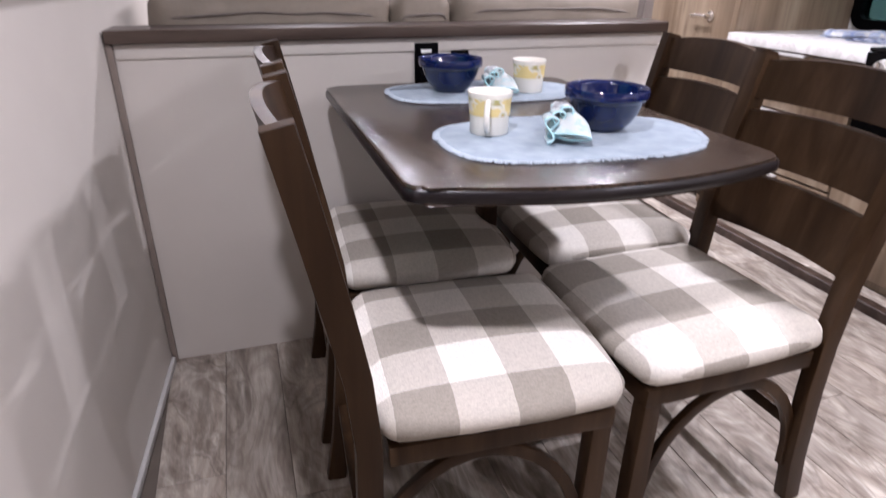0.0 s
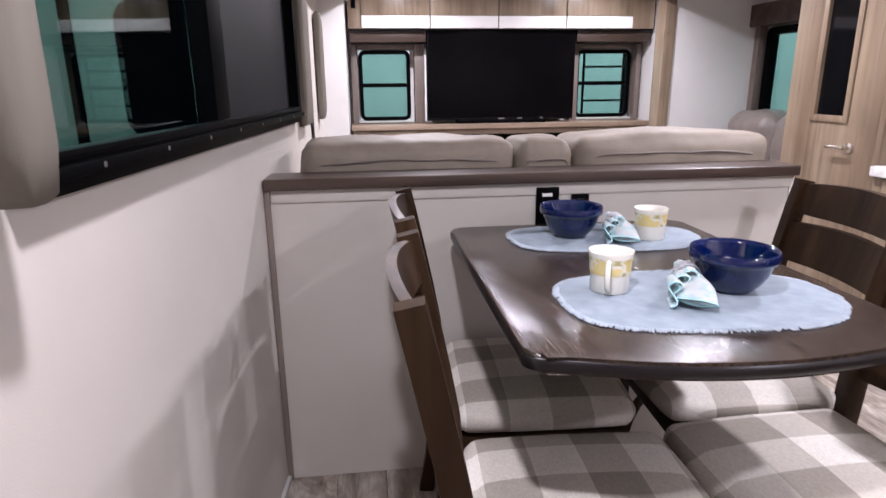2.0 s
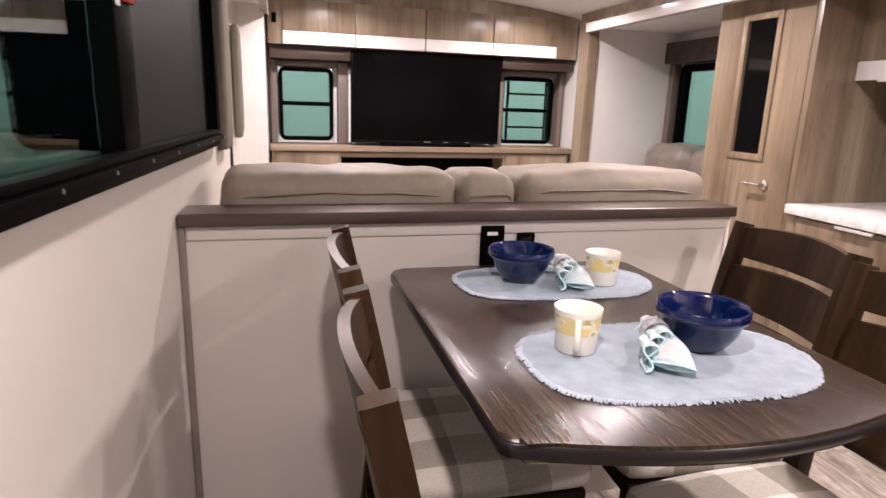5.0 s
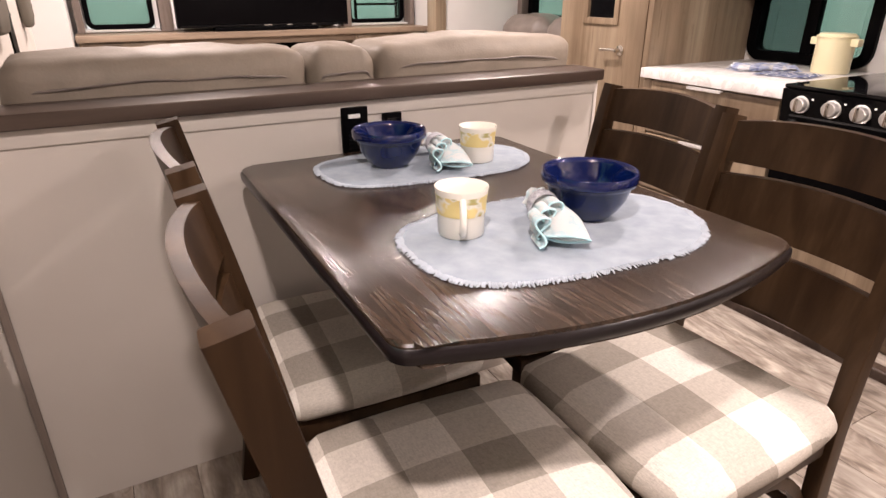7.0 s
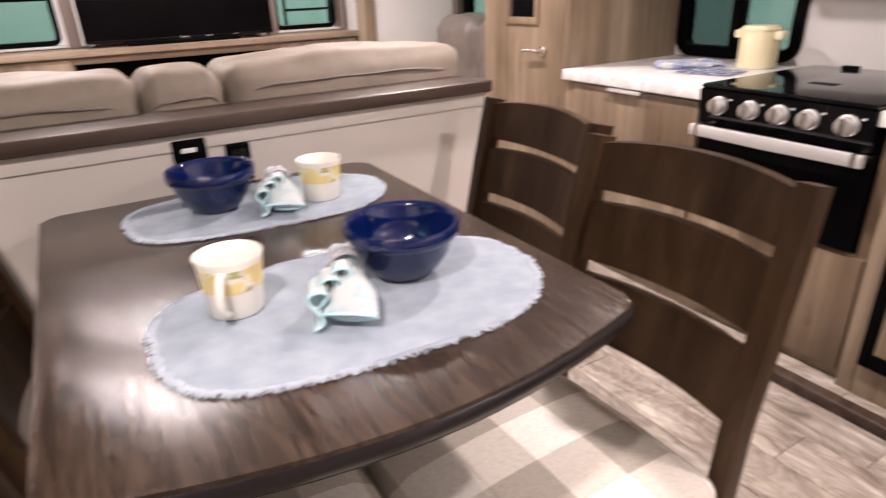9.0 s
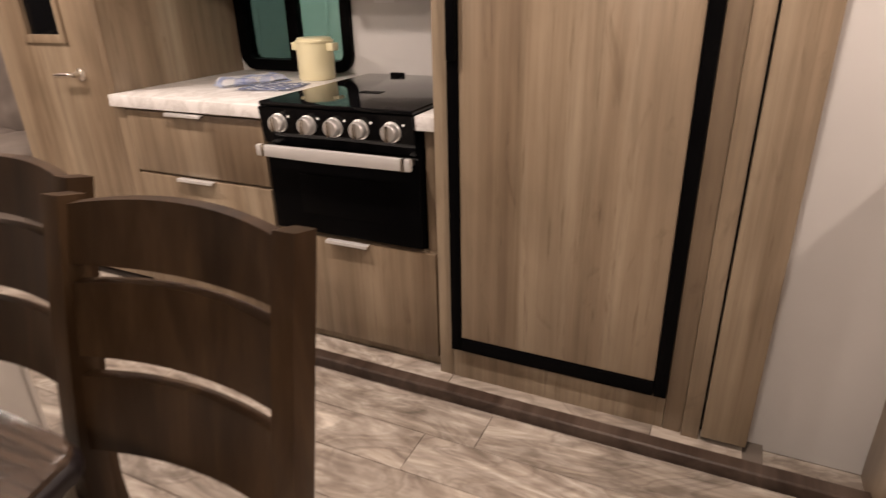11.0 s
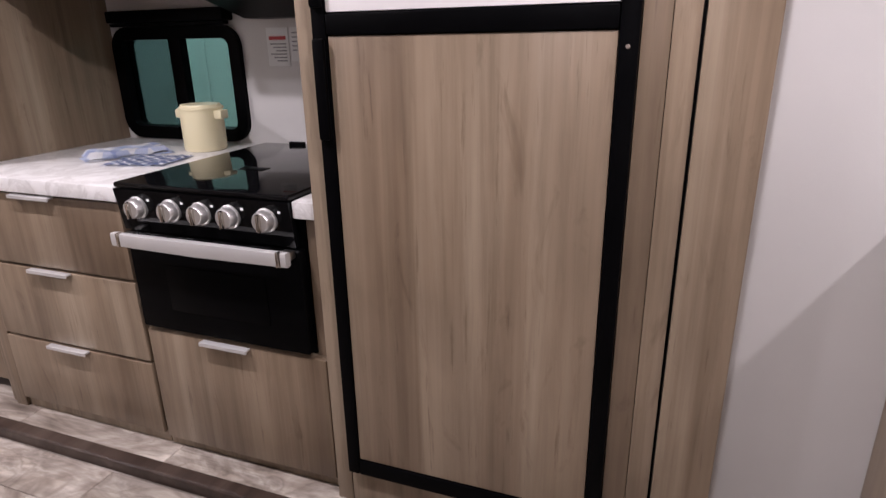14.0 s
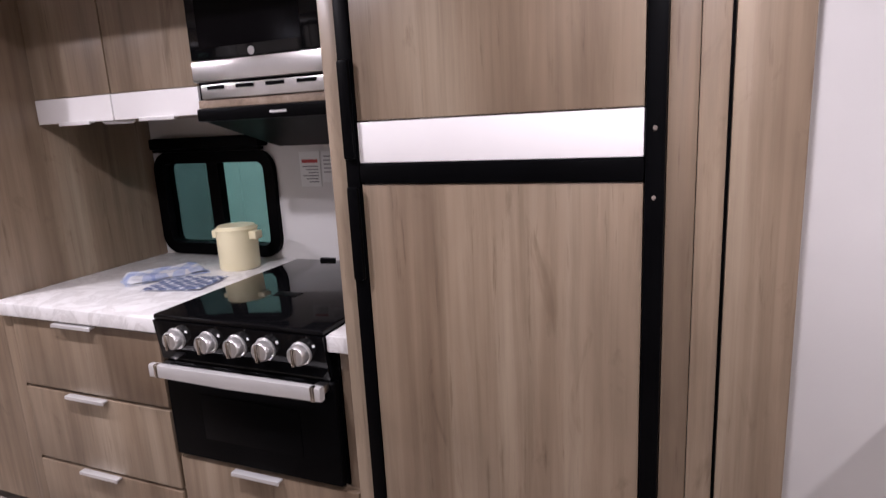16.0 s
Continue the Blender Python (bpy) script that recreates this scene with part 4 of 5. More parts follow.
def sofa():
    s = thing("sofa", (0.84, 0.5, 0), "taupe upholstered sofa with plump back cushions behind the partition", "sofa")
    part("base", cushion(0.09, 1.58, 0.16, 1.0, 0.05, 0.42, 0.04, 0.0, 0.004, 10), M_vinyl, s, "", 60)
    for x0, x1, k, z in ((0.085, 0.738, 1, 1.020), (0.742, 0.924, 2, 1.014), (0.928, 1.580, 3, 1.025)):
        c = part("back_cushion", cushion(x0, x1, 0.13, 0.40, 0.46, z, 0.042, 0.012 if k == 2 else 0.018, 0.009, 26, k * 7.3), M_vinyl, s, "", 60)
        pts = []
        for i in range(25):
            u = i / 24
            x = x0 + 0.018 + (x1 - x0 - 0.036) * u
            sag = 0.008 * noise.noise(Vector((x * 7, k, 0)))
            pts.append((x, 0.123 + 0.018 * abs(2 * u - 1) ** 6, z - 0.052 + sag - 0.03 * abs(2 * u - 1) ** 8))
        part("piping", tube(pts, 0.0035, 6), M_vinyl2, c, "stitched seam piping", 60)
        part("seat_cushion", cushion(x0, x1, 0.41, 0.98, 0.40, 0.52, 0.04, 0.01, 0.006, 10, k), M_vinyl, s, "", 60)
    for x0, x1 in ((0.03, 0.088), (1.582, 1.66)):
        part("arm", cushion(x0, x1, 0.20, 0.98, 0.05, 0.62, 0.035, 0.0, 0.004, 10), M_vinyl, s, "", 60)


sofa()


def recliner():
    r = thing("recliner", (2.80, 1.95, 0.03), "brown upholstered recliner seat by the bay window", "recliner")
    part("base", cushion(2.42, 3.08, 1.42, 2.40, 0.02, 0.42, 0.04, 0.0, 0.004, 10), M_vinyl2, r, "", 60)
    for y0, y1, k in ((1.42, 1.90, 1), (1.91, 2.40, 2)):
        part("backrest", cushion(2.80, 3.09, y0, y1, 0.44, 0.985, 0.10, 0.02, 0.012, 18, k * 3.1), M_vinyl2, r, "", 60)
        part("seat", cushion(2.40, 2.82, y0, y1, 0.40, 0.54, 0.05, 0.012, 0.006, 12, k), M_vinyl2, r, "", 60)


recliner()


def bay_window():
    y0, y1, z0, z1 = WIN_R
    w = thing("window_4", (3.1, y0, z0), "dark-framed tinted window of the seating bay", "window")
    tagged(w, kind="structure")
    part("window_frame", frame_x(3.085, y0 - 0.02, y1 + 0.02, z0 - 0.02, z1 + 0.02, 0.05, 0.06, 0.05), M_black, w)
    pane(box(3.125, 3.129, y0, y1, z0, z1), "pane", w)
    v = thing("window_valance", (3.05, 1.95, 1.55), "dark taupe boxed valance over the bay window", "valance")
    part("board", box(2.98, 3.098, 1.32, 2.498, 1.555, 1.70, 0.006), M_darkx, v)
    part("side_board", box(3.03, 3.098, 2.445, 2.498, 0.95, 1.554, 0.004), M_taupe, v)


bay_window()


# ---- tall pantry ----
def lever(parent, x, y, z, s):
    rose = part("door_handle", lathe([(0, 0), (0.024, 0), (0.024, 0.006), (0.010, 0.012), (0.008, 0.035), (0, 0.035)], (0, 0, 0), 24), M_chrome, parent, "brushed nickel lever handle")
    turn_m = Matrix.Translation((x, y, z)) @ Matrix.Rotation(radians(-90), 4, "Y")
    rose.data.transform(Matrix.Translation(-ORIGIN[parent]) @ turn_m @ Matrix.Translation(ORIGIN[parent]))
    part("lever", tube([(x - 0.032, y, z), (x - 0.036, y + s * 0.03, z + 0.002), (x - 0.036, y + s * 0.10, z - 0.002)], 0.008), M_chrome, rose, "", 60)


def pantry():
    p = thing("pantry_cabinet", (2.8, 0.97, 0.03), "tall oak cabinet with a narrow glazed door", "cabinet")
    part("side_panel", box(2.43, 3.098, 0.625, 0.655, 0.018, Z_SLIDE - 0.002, 0.002), M_oak, p)
    part("side_panel", box(2.50, 3.098, 1.285, 1.31, 0.018, Z_SLIDE - 0.002, 0.002), M_oak, p)
    part("back_panel", box(3.07, 3.098, 0.656, 1.284, 0.018, Z_SLIDE - 0.002), M_oak, p)
    part("stile", box(2.488, 2.52, 0.656, 0.70, 0.018, Z_SLIDE - 0.002, 0.002), M_oak, p)
    z1 = Z_SLIDE - 0.012
    bm = ring([(1.300, z1), (0.703, z1), (0.703, 0.06), (1.300, 0.06)], [(1.09, 1.655), (0.905, 1.655), (0.905, 1.03), (1.09, 1.03)], 0.024)
    d = part("door", turn(bm, Matrix.Translation((2.475, 0, 0)) @ Matrix(((0, 0, 1, 0), (1, 0, 0, 0), (0, 1, 0, 0), (0, 0, 0, 1)))), M_oak, p, "", 0)
    bm = box(2.466, 2.475, 0.875, 0.905, 1.00, 1.685, 0.002)
    box(2.466, 2.475, 1.09, 1.12, 1.00, 1.685, 0.002, bm=bm)
    box(2.466, 2.475, 0.906, 1.089, 1.00, 1.03, 0.002, bm=bm)
    box(2.466, 2.475, 0.906, 1.089, 1.655, 1.685, 0.002, bm=bm)
    part("glazing_frame", bm, M_oak, d)
    part("pane", box(2.484, 2.488, 0.905, 1.09, 1.03, 1.655), M_blackgloss, d, "dark mirror-like glass pane")
    lever(d, 2.475, 0.845, 0.889, 1)


pantry()


# ---- kitchen ----
def pull(parent, x, y0, y1, z):
    bm = box(x - 0.022, x - 0.001, y0, y1, z, z + 0.006, 0.002)
    box(x - 0.022, x - 0.018, y0, y1, z - 0.005, z + 0.001, 0.001, bm=bm)
    part("handle", bm, M_satin, parent, "slim satin edge pull")


def drawer_unit():
    u = thing("drawer_cabinet", (2.75, 0.27, 0.02), "oak kitchen base cabinet with three drawers", "cabinet")
    part("body", box(2.43, 3.09, -0.05, 0.622, 0.018, 0.797), M_oak, u)
    part("stile", box(2.418, 2.4295, 0.572, 0.622, 0.018, 0.797, 0.002), M_oak, u)
    for z0, z1 in ((0.566, 0.787), (0.310, 0.556), (0.062, 0.300)):
        d = part("drawer_front", box(2.412, 2.4295, -0.046, 0.566, z0, z1, 0.004), M_oak, u)
        pull(d, 2.412, 0.195, 0.358, z1 - 0.003)
    w = thing("worktop", (2.75, 0.28, 0.8), "white grey-veined marble-look worktop", "counter")
    part("slab", box(2.404, 3.098, -0.058, 0.624, 0.7975, 0.838, 0.004), M_marble, w)
    part("front_edge", box(2.396, 2.4035, -0.058, 0.624, 0.7965, 0.8375, 0.0035), M_marble, w)
    f = thing("worktop", (2.75, -0.63, 0.8), "short white marble-look worktop piece by the refrigerator", "counter")
    part("slab", box(2.411, 3.098, -0.662, -0.600, 0.7975, 0.838, 0.004), M_marble, f)
    part("front_edge", box(2.403, 2.4105, -0.662, -0.600, 0.7965, 0.8375, 0.0035), M_marble, f)
    s = thing("range_base_cabinet", (2.75, -0.33, 0.02), "oak cabinet with a drop-down drawer under the oven", "cabinet")
    part("body", box(2.43, 3.09, -0.660, -0.054, 0.018, 0.425), M_oak, s)
    part("side_filler", box(2.43, 3.09, -0.660, -0.618, 0.426, 0.797), M_oak, s)
    d = part("drawer_front", box(2.412, 2.4295, -0.648, -0.062, 0.055, 0.420, 0.004), M_oak, s)
    pull(d, 2.412, -0.418, -0.262, 0.414)


drawer_unit()


def cooker():
    c = thing("range_cooker", (2.75, -0.33, 0.426), "black gas range with steel knobs and glass cover", "cooker")
    y0, y1 = -0.598, -0.060
    part("body", box(2.432, 3.06, -0.612, -0.056, 0.4265, 0.79, 0.004), M_black, c)
    lid = part("cover", box(2.395, 3.05, y0, y1, 0.838, 0.852, 0.006, 3), M_blackgloss, c, "black glass cooktop cover")
    part("hinge", box(3.045, 3.06, y0 + 0.1, y0 + 0.16, 0.838, 0.858, 0.003), M_black, lid)
    part("hinge", box(3.045, 3.06, y1 - 0.16, y1 - 0.1, 0.838, 0.858, 0.003), M_black, lid)
    part("badge", box(2.62, 2.66, -0.36, -0.28, 0.8522, 0.8535, 0.0005), M_black, lid)
    part("rim", box(2.402, 3.06, y0 + 0.002, y1 - 0.002, 0.79, 0.837, 0.004), M_black, c)
    fascia = bmesh.new()
    pts = ((2.392, 0.836), (2.428, 0.836), (2.428, 0.722), (2.408, 0.722))
    fr = [[fascia.verts.new((x, y, z)) for x, z in pts] for y in (y0, y1)]
    for k in range(4):
        fascia.faces.new((fr[0][k], fr[0][(k + 1) % 4], fr[1][(k + 1) % 4], fr[1][k]))
    fascia.faces.new(fr[0])
    fascia.faces.new(fr[1][::-1])
    panel = part("control_panel", fascia, M_blackgloss, c, "", 0)
    for y in (-0.132, -0.241, -0.335, -0.424, -0.530):
        k = part("knob", lathe([(0, 0), (0.030, 0), (0.030, 0.006), (0.026, 0.008), (0.025, 0.026), (0.022, 0.030), (0, 0.031)], (2.3995, y, 0.789), 28, "x"), M_knob, c, "brushed steel knob", 50)
        part("grip", box(2.360, 2.371, y - 0.005, y + 0.005, 0.767, 0.811, 0.003), M_chrome, k)
        part("mark", box(2.3935, 2.3955, y - 0.043, y - 0.036, 0.808, 0.814), M_paper, panel, "small white printed mark")
    door = part("oven_door", box(2.404, 2.4315, y0 - 0.012, y1 - 0.002, 0.434, 0.716, 0.008, 3), M_black, c, "black glass oven door")
    part("inner_window", box(2.4025, 2.4038, -0.50, -0.18, 0.50, 0.63, 0.0005), M_black, door)
    part("handle", sweep([(2.362, y0 - 0.006, 0.708), (2.358, -0.33, 0.708), (2.362, y1 - 0.006, 0.708)], 0.036, 0.020, 0.006, (0, 0, 1)), M_satin, door, "wide satin steel handle")
    for y in (y0 + 0.015, y1 - 0.03):
        part("handle_mount", box(2.365, 2.404, y - 0.015, y + 0.015, 0.698, 0.718, 0.003), M_steel, door)
        part("end_cap", box(2.3505, 2.366, y - 0.007, y + 0.007, 0.6895, 0.7265, 0.003), M_chrome, door, "polished steel end cap")


cooker()


def fridge():
    f = thing("refrigerator", (2.75, -1.04, 0.03), "oak-panelled refrigerator with black frame and white band", "refrigerator")
    Y0, Y1 = -1.346, -0.712
    body = part("body", box(2.42, 3.05, Y0 + 0.01, Y1 - 0.01, 0.135, 1.76), M_black, f)
    for y0, y1, z0, z1, nm in ((Y0, Y0 + 0.034, 0.128, 1.755, "frame_stile"), (Y1 - 0.032, Y1, 0.128, 1.755, "frame_stile"), (Y0 + 0.0345, Y1 - 0.0325, 0.128, 0.172, "frame_rail"), (Y0 + 0.0345, Y1 - 0.0325, 1.199, 1.240, "frame_rail"), (Y0 + 0.0345, Y1 - 0.0325, 1.715, 1.755, "frame_rail")):
        part(nm, box(2.374, 2.42, y0, y1, z0, z1, 0.005), M_black, f)
    d = part("lower_door", box(2.379, 2.419, Y0 + 0.036, Y1 - 0.034, 0.174, 1.197, 0.002), M_oak, f)
    u = part("upper_door", box(2.379, 2.419, Y0 + 0.036, Y1 - 0.034, 1.328, 1.713, 0.002), M_oak, f)
    part("band", box(2.377, 2.419, Y0 + 0.036, Y1 - 0.034, 1.242, 1.325, 0.002), M_gloss, u, "white gloss band")
    part("handle", box(2.362, 2.376, Y1 - 0.030, Y1 - 0.004, 0.99, 1.193, 0.006), M_black, d, "black recessed grip")
    part("handle", box(2.362, 2.376, Y1 - 0.030, Y1 - 0.004, 1.250, 1.45, 0.006), M_black, u, "black recessed grip")
    for z in (1.29, 1.17):
        part("screw", lathe([(0, 0), (0.004, 0), (0.003, 0.002), (0, 0.002)], (2.3735, Y0 + 0.018, z), 10, "x"), M_taupe, f)
    s = thing("refrigerator_surround", (2.75, -1.04, 0.02), "oak cabinet surround of the refrigerator", "cabinet")
    part("stile", box(2.392, 3.09, Y1 + 0.002, -0.665, 0.018, Z_SLIDE - 0.002, 0.002), M_oak, s)
    part("plinth", box(2.392, 3.06, Y0 - 0.0, Y1 + 0.0, 0.018, 0.127, 0.002), M_oak, s)
    part("stile", box(2.390, 3.06, -1.395, Y0 - 0.001, 0.018, Z_SLIDE - 0.002, 0.002), M_oak, s)
    part("stile", box(2.380, 2.43, -1.440, -1.396, 0.018, Z_SLIDE - 0.002, 0.002), M_oak, s)
    part("flange", box(2.372, 2.425, -1.556, -1.446, 0.0375, 1.90, 0.003), M_oak, s, "wide oak flange board")
    part("seal", box(2.40, 2.43, -1.4455, -1.4405, 0.04, 1.76), M_black, s)


fridge()


def upper_cabinets():
    u = thing("overhead_cabinet", (2.85, 0.27, 1.38), "oak overhead cabinet with white gloss door bands", "cabinet")
    part("body", box(2.672, 3.098, -0.078, 0.624, 1.378, Z_SLIDE - 0.002), M_oak, u)
    for a, b in ((-0.075, 0.270), (0.276, 0.620)):
        d = part("door", box(2.653, 2.6715, a, b, 1.452, Z_SLIDE - 0.006, 0.002), M_oak, u)
        part("band", box(2.651, 2.6715, a, b, 1.372, 1.450, 0.002), M_gloss, d, "white gloss band")
        pull(d, 2.653, (a + b) / 2 - 0.09, (a + b) / 2 + 0.05, 1.368)
    part("side_seal", box(2.656, 2.672, -0.082, -0.0785, 1.372, Z_SLIDE - 0.004), M_black, u)
    l = thing("cabinet_light", (2.75, 0.33, 1.37), "flat round light under the overhead cabinet", "lamp")
    part("housing", lathe([(0, 0), (0.040, 0), (0.048, 0.006), (0.048, 0.015), (0, 0.015)], (2.725, 0.34, 1.3625), 28), M_paper, l)
    m = thing("microwave", (2.85, -0.37, 1.42), "built-in black microwave with a steel bottom trim", "microwave")
    part("body", box(2.65, 3.09, -0.655, -0.083, 1.453, Z_SLIDE - 0.004, 0.004), M_black, m)
    dr = part("door", box(2.625, 2.649, -0.655, -0.090, 1.515, Z_SLIDE - 0.006, 0.004), M_blackgloss, m, "black glass door")
    part("window", box(2.6235, 2.6248, -0.46, -0.125, 1.545, Z_SLIDE - 0.02), M_screen, dr)
    part("badge", lathe([(0, 0), (0.011, 0), (0.011, 0.001), (0, 0.001)], (2.6245, -0.30, 1.527), 18, "x"), M_steel, dr)
    part("trim", box(2.622, 2.649, -0.655, -0.090, 1.457, 1.512, 0.004), M_steel, m, "brushed steel strip")
    gr = part("vent_grille", box(2.632, 2.66, -0.655, -0.105, 1.411, 1.450, 0.003), M_steel, m)
    for k in range(5):
        y = -0.16 - k * 0.10
        part("slot", box(2.629, 2.6318, y - 0.030, y + 0.030, 1.436, 1.446, 0.001), M_black, gr)
    r = thing("cabinet_rail", (2.85, -0.37, 1.39), "oak rail between microwave and range hood", "cabinet")
    part("board", box(2.64, 3.09, -0.66, -0.083, 1.387, 1.4095, 0.002), M_oakh, r)
    h = thing("range_hood", (2.85, -0.37, 1.35), "slim black range hood over the cooker", "range hood")
    part("canopy", box(2.63, 3.095, -0.66, -0.081, 1.350, 1.3855, 0.005), M_black, h)
    bm = bmesh.new()
    ends = [[bm.verts.new((x, y, z)) for x, z in ((2.66, 1.3495), (3.094, 1.3495), (3.094, 1.262), (2.98, 1.262))] for y in (-0.655, -0.085)]
    for k in range(4):
        bm.faces.new((ends[0][k], ends[0][(k + 1) % 4], ends[1][(k + 1) % 4], ends[1][k]))
    bm.faces.new(ends[0])
    bm.faces.new(ends[1][::-1])
    part("underbody", bm, M_black, h, "", 0)
    part("emblem", box(2.6275, 2.6295, -0.39, -0.335, 1.364, 1.370), M_satin, h, "pale plain emblem")


upper_cabinets()


def kitchen_window():
    y0, y1, z0, z1 = WIN_K
    w = thing("window_5", (3.1, y0, z0), "rounded black-framed sliding window over the counter", "window")
    tagged(w, kind="structure")
    part("window_frame", frame_x(3.080, y0 - 0.03, y1 + 0.01, z0 - 0.022, z1 + 0.015, 0.045, 0.06, 0.075), M_black, w)
    part("mullion", box(3.083, 3.12, 0.29, 0.345, z0 + 0.015, z1 - 0.02, 0.004), M_black, w)
    pane(box(3.122, 3.125, y0, 0.318, z0, z1), "pane", w)
    pane(box(3.112, 3.115, 0.316, y1, z0, z1), "pane", w, M_tinted_mesh)
    v = thing("roller_shade", (3.04, 0.34, 1.25), "black rolled-up window shade under the cabinets", "blind")
    part("cassette", box(3.035, 3.0965, 0.05, 0.575, 1.262, 1.305, 0.008), M_black, v)
    part("hem_bar", box(3.045, 3.075, 0.055, 0.570, 1.250, 1.2615, 0.003), M_black, v)
    s = thing("safety_notice", (3.1, -0.12, 1.1), "white printed safety notice stuck on the wall", "sign")
    part("sheet", box(3.0965, 3.0985, -0.165, -0.078, 1.11, 1.235), M_paper, s)
    part("stripe", box(3.0955, 3.0962, -0.155, -0.088, 1.195, 1.207), M_red, s, "red headline bar")
    for k in range(6):
        part("text_line", box(3.0955, 3.0962, -0.155, -0.09 - 0.012 * (k % 3), 1.18 - 0.011 * k, 1.184 - 0.011 * k), M_ink, s)
    s2 = thing("safety_notice", (3.1, -0.2, 1.1), "smaller white printed notice stuck on the wall", "sign")
    part("sheet", box(3.0965, 3.0985, -0.225, -0.172, 1.125, 1.235), M_paper, s2)
    for k in range(5):
        part("text_line", box(3.0955, 3.0962, -0.218, -0.18, 1.215 - 0.014 * k, 1.219 - 0.014 * k), M_ink, s2)


kitchen_window()


def pot():
    p = thing("canister", (2.940, 0.108, 0.838), "cream yellow lidded pot with two lugs", "pot")
    c = (2.940, 0.108, 0.8385)
    part("body", lathe([(0, 0), (0.067, 0), (0.071, 0.004), (0.071, 0.138), (0.0, 0.138)], c, 40), M_cream, p, "", 50)
    part("lid", lathe([(0, 0.1385), (0.074, 0.1385), (0.0745, 0.145), (0.066, 0.150), (0.064, 0.155), (0.0, 0.157)], c, 40), M_cream, p, "", 50)
    for s in (-1, 1):
        y = 0.108 + s * 0.082
        part("lug", box(2.920, 2.960, y - 0.016, y + 0.016, 0.838 + 0.108, 0.838 + 0.138, 0.006), M_cream, p)


pot()


def towel(cx, cy, rot, w, h, layers, material, label):
    t = thing("dish_towel", (cx, cy, 0.838), label, "towel")
    bm = bmesh.new()
    n = 22
    for l in range(layers):
        rows = []
        k = 1 - 0.05 * l
        for i in range(n + 1):
            r = []
            for j in range(n + 1):
                x, y = (i / n - 0.5) * w * k, (j / n - 0.5) * h * k
                z = 0.004 + l * 0.010 + 0.009 * max(0, noise.noise(Vector((x * 18 + l * 5, y * 18, cx)))) + 0.003 * noise.noise(Vector((x * 60, y * 60, l)))
                e = max(abs(2 * i / n - 1), abs(2 * j / n - 1))
                z -= (0.003 + 0.004 * l) * max(0, (e - 0.90) / 0.10) ** 2
                x += 0.010 * noise.noise(Vector((y * 14, l, 1)))
                y += 0.012 * noise.noise(Vector((x * 14, l, 2)))
                r.append(bm.verts.new((x, y, max(0.0008, z))))
            rows.append(r)
        for a, b in zip(rows, rows[1:]):
            for j in range(n):
                bm.faces.new((a[j], a[j + 1], b[j + 1], b[j]))
    bmesh.ops.solidify(bm, geom=bm.faces[:], thickness=0.0015)
    part("cloth", turn(bm, Matrix.Translation((cx, cy, 0.8395)) @ Matrix.Rotation(radians(rot), 4, "Z")), material, t, "", 60)


towel(2.705, 0.135, 12, 0.17, 0.21, 1, M_towel, "blue and white checked dish towel spread on worktop")
towel(2.765, 0.285, -32, 0.27, 0.12, 3, M_towel_pale, "folded blue and white dish towel on worktop")


def side_counter():
    c = thing("sink_cabinet", (2.2, -2.2, 0), "oak cabinet end with a pale worktop beside the wall", "cabinet")
    part("end_panel", box(1.98, 2.428, -1.848, -1.826, 0.0, 0.868, 0.002), M_oak, c)
    part("body", box(1.99, 2.428, -2.90, -1.849, 0.0, 0.868), M_oak, c)
    w = thing("worktop", (2.2, -2.3, 0.87), "pale marble-look worktop with rounded edges", "counter")
    part("slab", box(1.96, 2.429, -2.92, -1.816, 0.8685, 0.915, 0.008, 3), M_marble, w)
    part("end_edge", box(1.96, 2.429, -1.8155, -1.803, 0.8675, 0.9145, 0.006, 3), M_marble, w)


side_counter()


# ---- ceiling fittings ----
def ceiling_light(x, y, gain=1.0):
    z = ceil_z(x)
    l = thing("ceiling_light", (x, y, z), "small round recessed ceiling light", "lamp", "ceiling lights")
    part("trim_ring", lathe([(0.036, 0.0), (0.052, 0.0), (0.056, 0.004), (0.052, 0.008), (0.040, 0.010), (0.036, 0.006), (0.036, 0.0)], (x, y, z - 0.012), 28), M_gloss, l)
    part("lens", lathe([(0, -0.012), (0.024, -0.010), (0.034, -0.005), (0.0355, 0.002), (0, 0.003)], (x, y, z - 0.008), 24), M_lens, l, "bright frosted lens")
    d = bpy.data.lights.new("ceiling_lamp", "AREA")
    d.shape, d.size, d.energy, d.color, d.spread = "DISK", 0.07, LAMP_POWER * gain, (1.0, 0.93, 0.85), radians(160)
    new("ceiling_lamp", d).location = (x, y, z - 0.024)


for lx in LAMP_X:
    for ly in LAMP_Y:
        if (lx, ly) not in DARK_SPOTS:
            ceiling_light(lx, ly, LAMP_GAIN.get((lx, ly), 1.0))
ceiling_light(0.33, -1.24, 0.92)


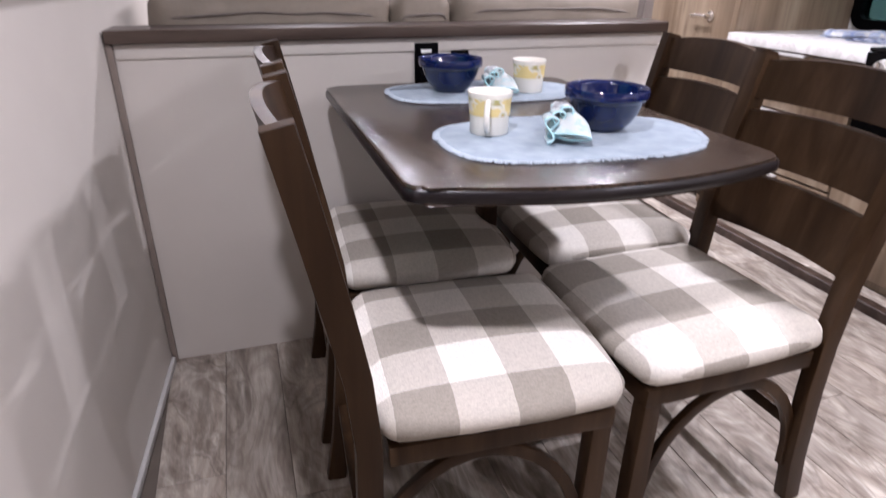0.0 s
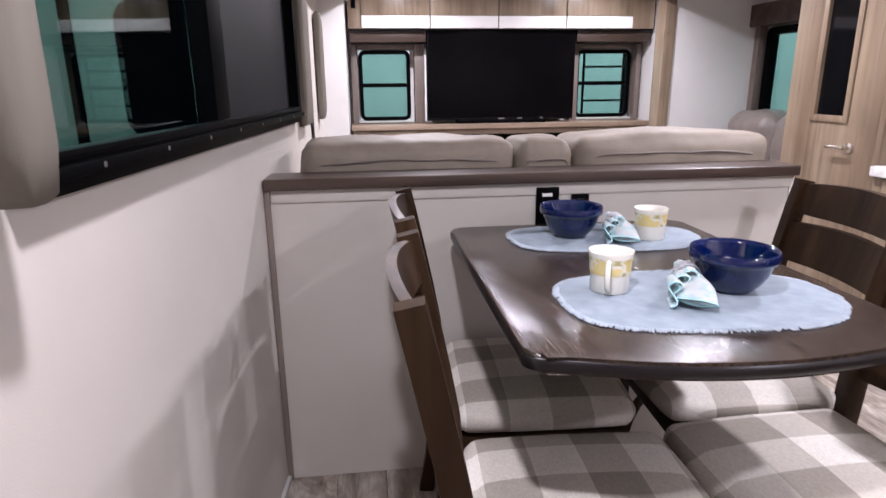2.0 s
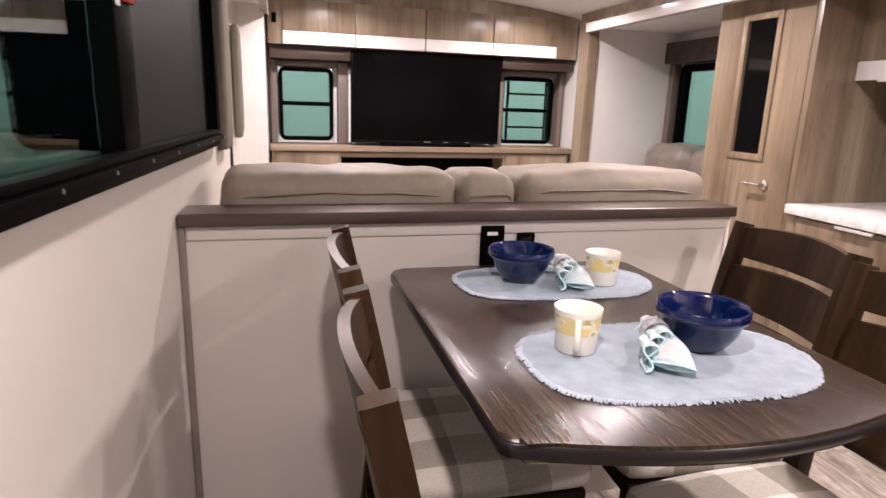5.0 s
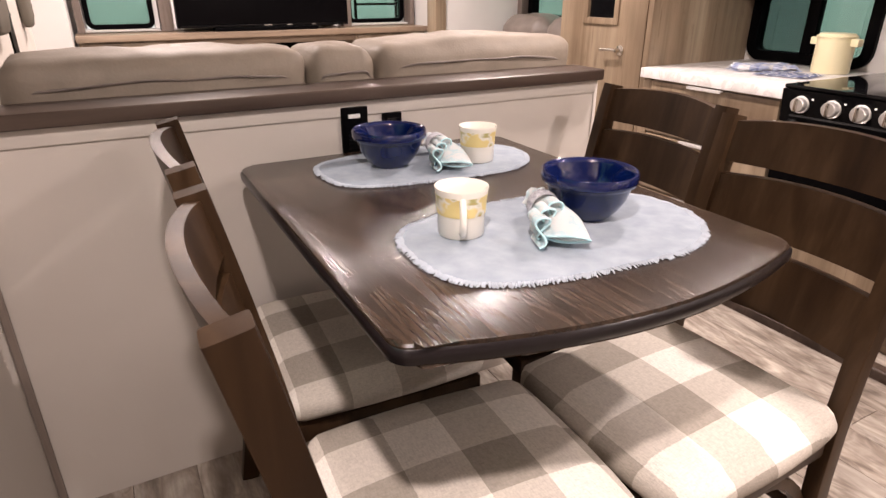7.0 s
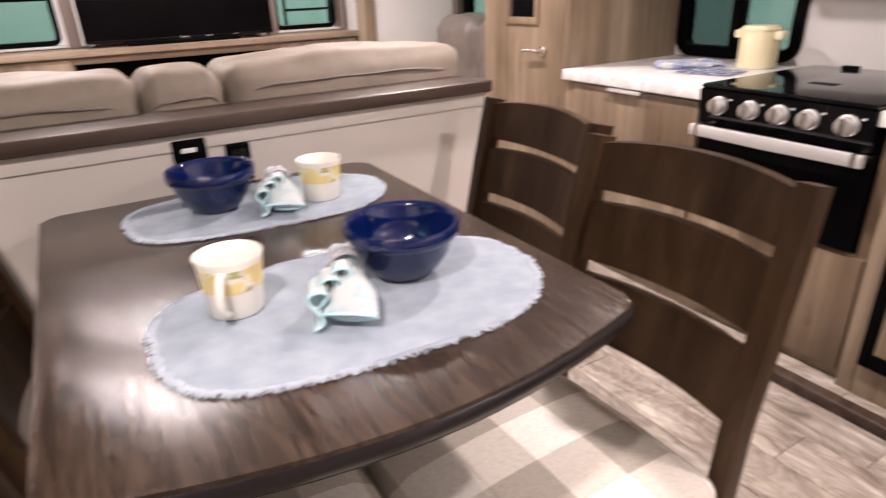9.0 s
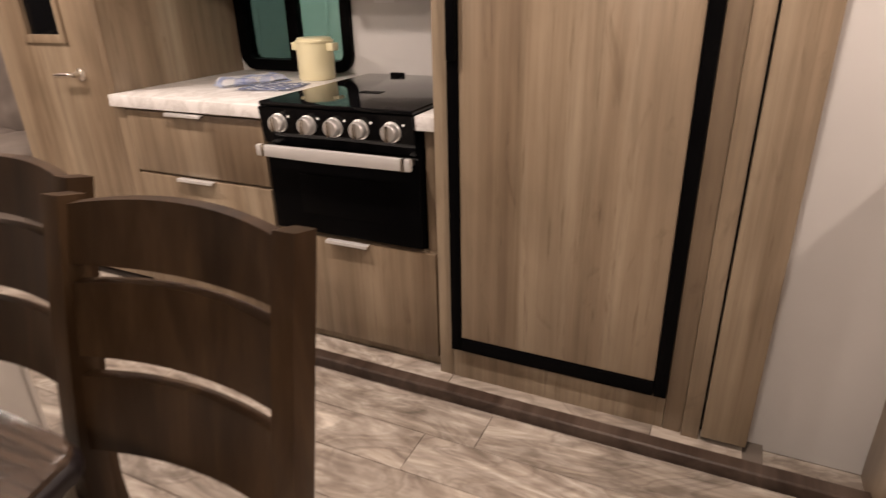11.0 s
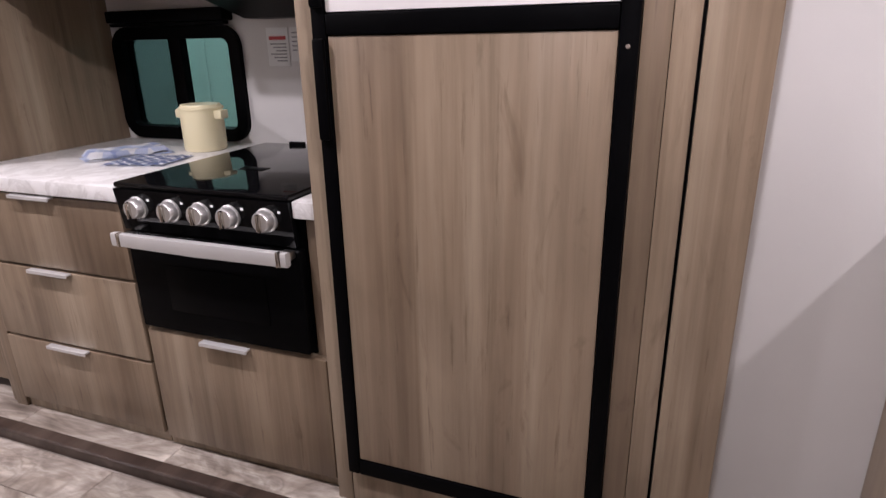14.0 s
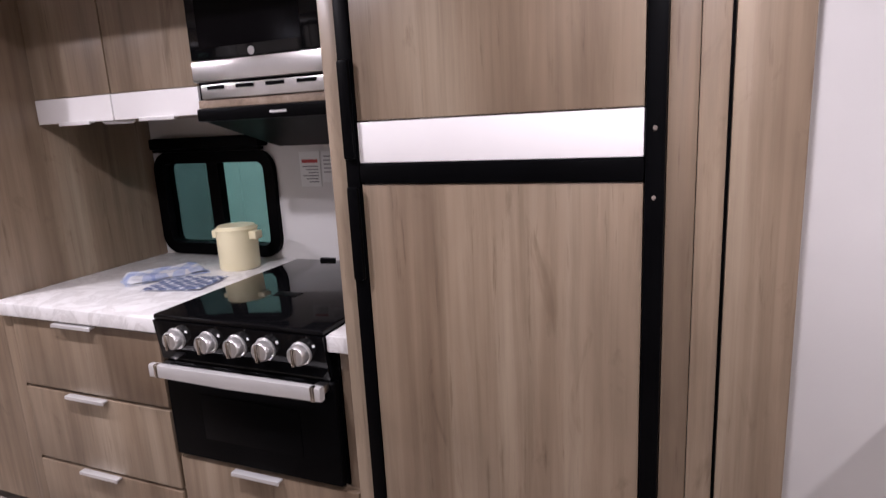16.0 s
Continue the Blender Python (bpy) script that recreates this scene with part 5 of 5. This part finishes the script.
def ceiling_bits():
    d = thing("smoke_detector", (1.22, 2.1, 1.93), "round white detector on the ceiling", "detector")
    z = ceil_z(1.22)
    part("body", lathe([(0, -0.022), (0.045, -0.022), (0.055, -0.014), (0.055, 0.0), (0, 0.0)], (1.22, 2.10, z), 28), M_paper, d)
    v = thing("ceiling_vent", (1.24, 1.5, 1.95), "square ceiling vent with a pale grey frame", "vent")
    part("frame", box(1.06, 1.42, 1.40, 1.76, ceil_z(1.24) - 0.022, ceil_z(1.42) - 0.002, 0.006), M_white_dimmed, v)
    s = thing("wall_switch", (0.23, 2.74, 1.72), "small dark switch on the overhead cabinet end", "switch")
    part("plate", box(0.215, 0.245, 2.752, 2.7595, 1.70, 1.76, 0.002), M_black, s)


ceiling_bits()


# ---- hall outside ----
def hall():
    shell("ground", box(-9, 12, -9, 14, -0.75, -0.70), M_concrete, "grey exhibition hall floor", "ground")
    n = thing("neighbour_trailer", (-1.4, 0, -0.7), "trailer parked alongside, coloured as in shade, with a black window", "trailer")
    # The shade on this trailer is in its colour.
    part("wall", box(-3.2, -2.3, -4, 8, -0.55, 2.6, 0.03), M_shell_shaded, n)
    room = part("slide_room", box(-2.3, -0.50, 2.75, 5.4, -0.15, 2.25, 0.03), M_shell_shaded, n, "slide-out room, coloured as in shade, with a rounded black window")
    part("corner_trim", box(-1.66, -1.59, 2.725, 2.7495, -0.15, 2.25, 0.006), M_void, room, "black corner seal")
    part("roof_trim", box(-1.59, -0.50, 2.72, 2.7495, 1.98, 2.02, 0.004), M_void, room)
    part("window", frame_y(2.749, -1.33, -0.56, 0.86, 1.75, 0.03, 0.012, 0.14), M_void, room, "black window frame")
    pane_bm = plate([(x - 0.945, z + 1.305) for x, z in rounded(0.72, 0.84, 0.12)], 0.0, 0.006)
    part("pane", turn(pane_bm, Matrix(((1, 0, 0, 0), (0, 0, -1, 2.748), (0, 1, 0, 0), (0, 0, 0, 1)))), M_void, room, "black window pane")
    m = thing("neighbour_trailer", (5.0, 0.5, -0.7), "white ribbed trailer parked on the kitchen side", "trailer")
    part("wall", box(4.6, 5.6, -5, 6, -0.55, 2.7, 0.03), M_shell, m)
    for k in range(12):
        y = -1.2 + k * 0.30
        part("rib", box(4.585, 4.6, y, y + 0.035, -0.5, 2.65, 0.006), M_shell, m)
    b = thing("hall_partition", (1.3, 6.5, -0.7), "pale exhibition hall wall beyond the end windows", "wall")
    part("panel", box(-6, 9, 6.5, 6.6, -0.7, 4.5), M_hallwall, b)
    l = thing("roof_ladder", (2.15, 3.35, -0.6), "black tubular roof ladder outside the end window", "ladder")
    for x in (2.08, 2.42):
        part("rail", tube([(x, 3.30, -0.5), (x, 3.30, 1.0), (x, 3.30, 2.1)], 0.011), M_black, l)
    for k in range(8):
        z = -0.3 + 0.27 * k
        part("rung", tube([(2.08, 3.30, z), (2.25, 3.30, z), (2.42, 3.30, z)], 0.009), M_black, l)


hall()


# ---- floor planks ----
def plank_mesh(w, l, h):
    bm = box(0, w, 0, l, -h, 0)
    top = [e for e in bm.edges if all(abs(v.co.z) < 1e-6 for v in e.verts)]
    bmesh.ops.bevel(bm, geom=top, offset=0.0012, segments=1, affect="EDGES")
    return finish(bm, "plank", M_floor, 0)


def lay(parent, x0, x1, y0, y1, z, width, length, seed):
    rng = random.Random(seed)
    meshes = {}
    x = x0
    while x < x1 - 0.005:
        w = round(min(width, x1 - x), 3)
        y = y0 - rng.random() * length
        while y < y1:
            a, b = max(y, y0), min(y + length, y1)
            if b - a > 0.02:
                key = (w, round(b - a, 3))
                if key not in meshes:
                    meshes[key] = plank_mesh(w - 0.0015, key[1] - 0.0015, 0.004)
                p = new("plank", meshes[key])
                p.parent = parent
                p.location = (x, a, z)
            y += length
        x += width


lay(floor, 0.0, 2.285, -3.06, 2.74, 0.0, 0.152, 0.92, 3)
lay(floor, 2.335, 2.43, -3.06, -1.60, 0.0, 0.152, 0.92, 7)
lay(slide_floor, 2.335, 2.487, -1.55, 2.50, 0.0205, 0.152, 0.61, 5)
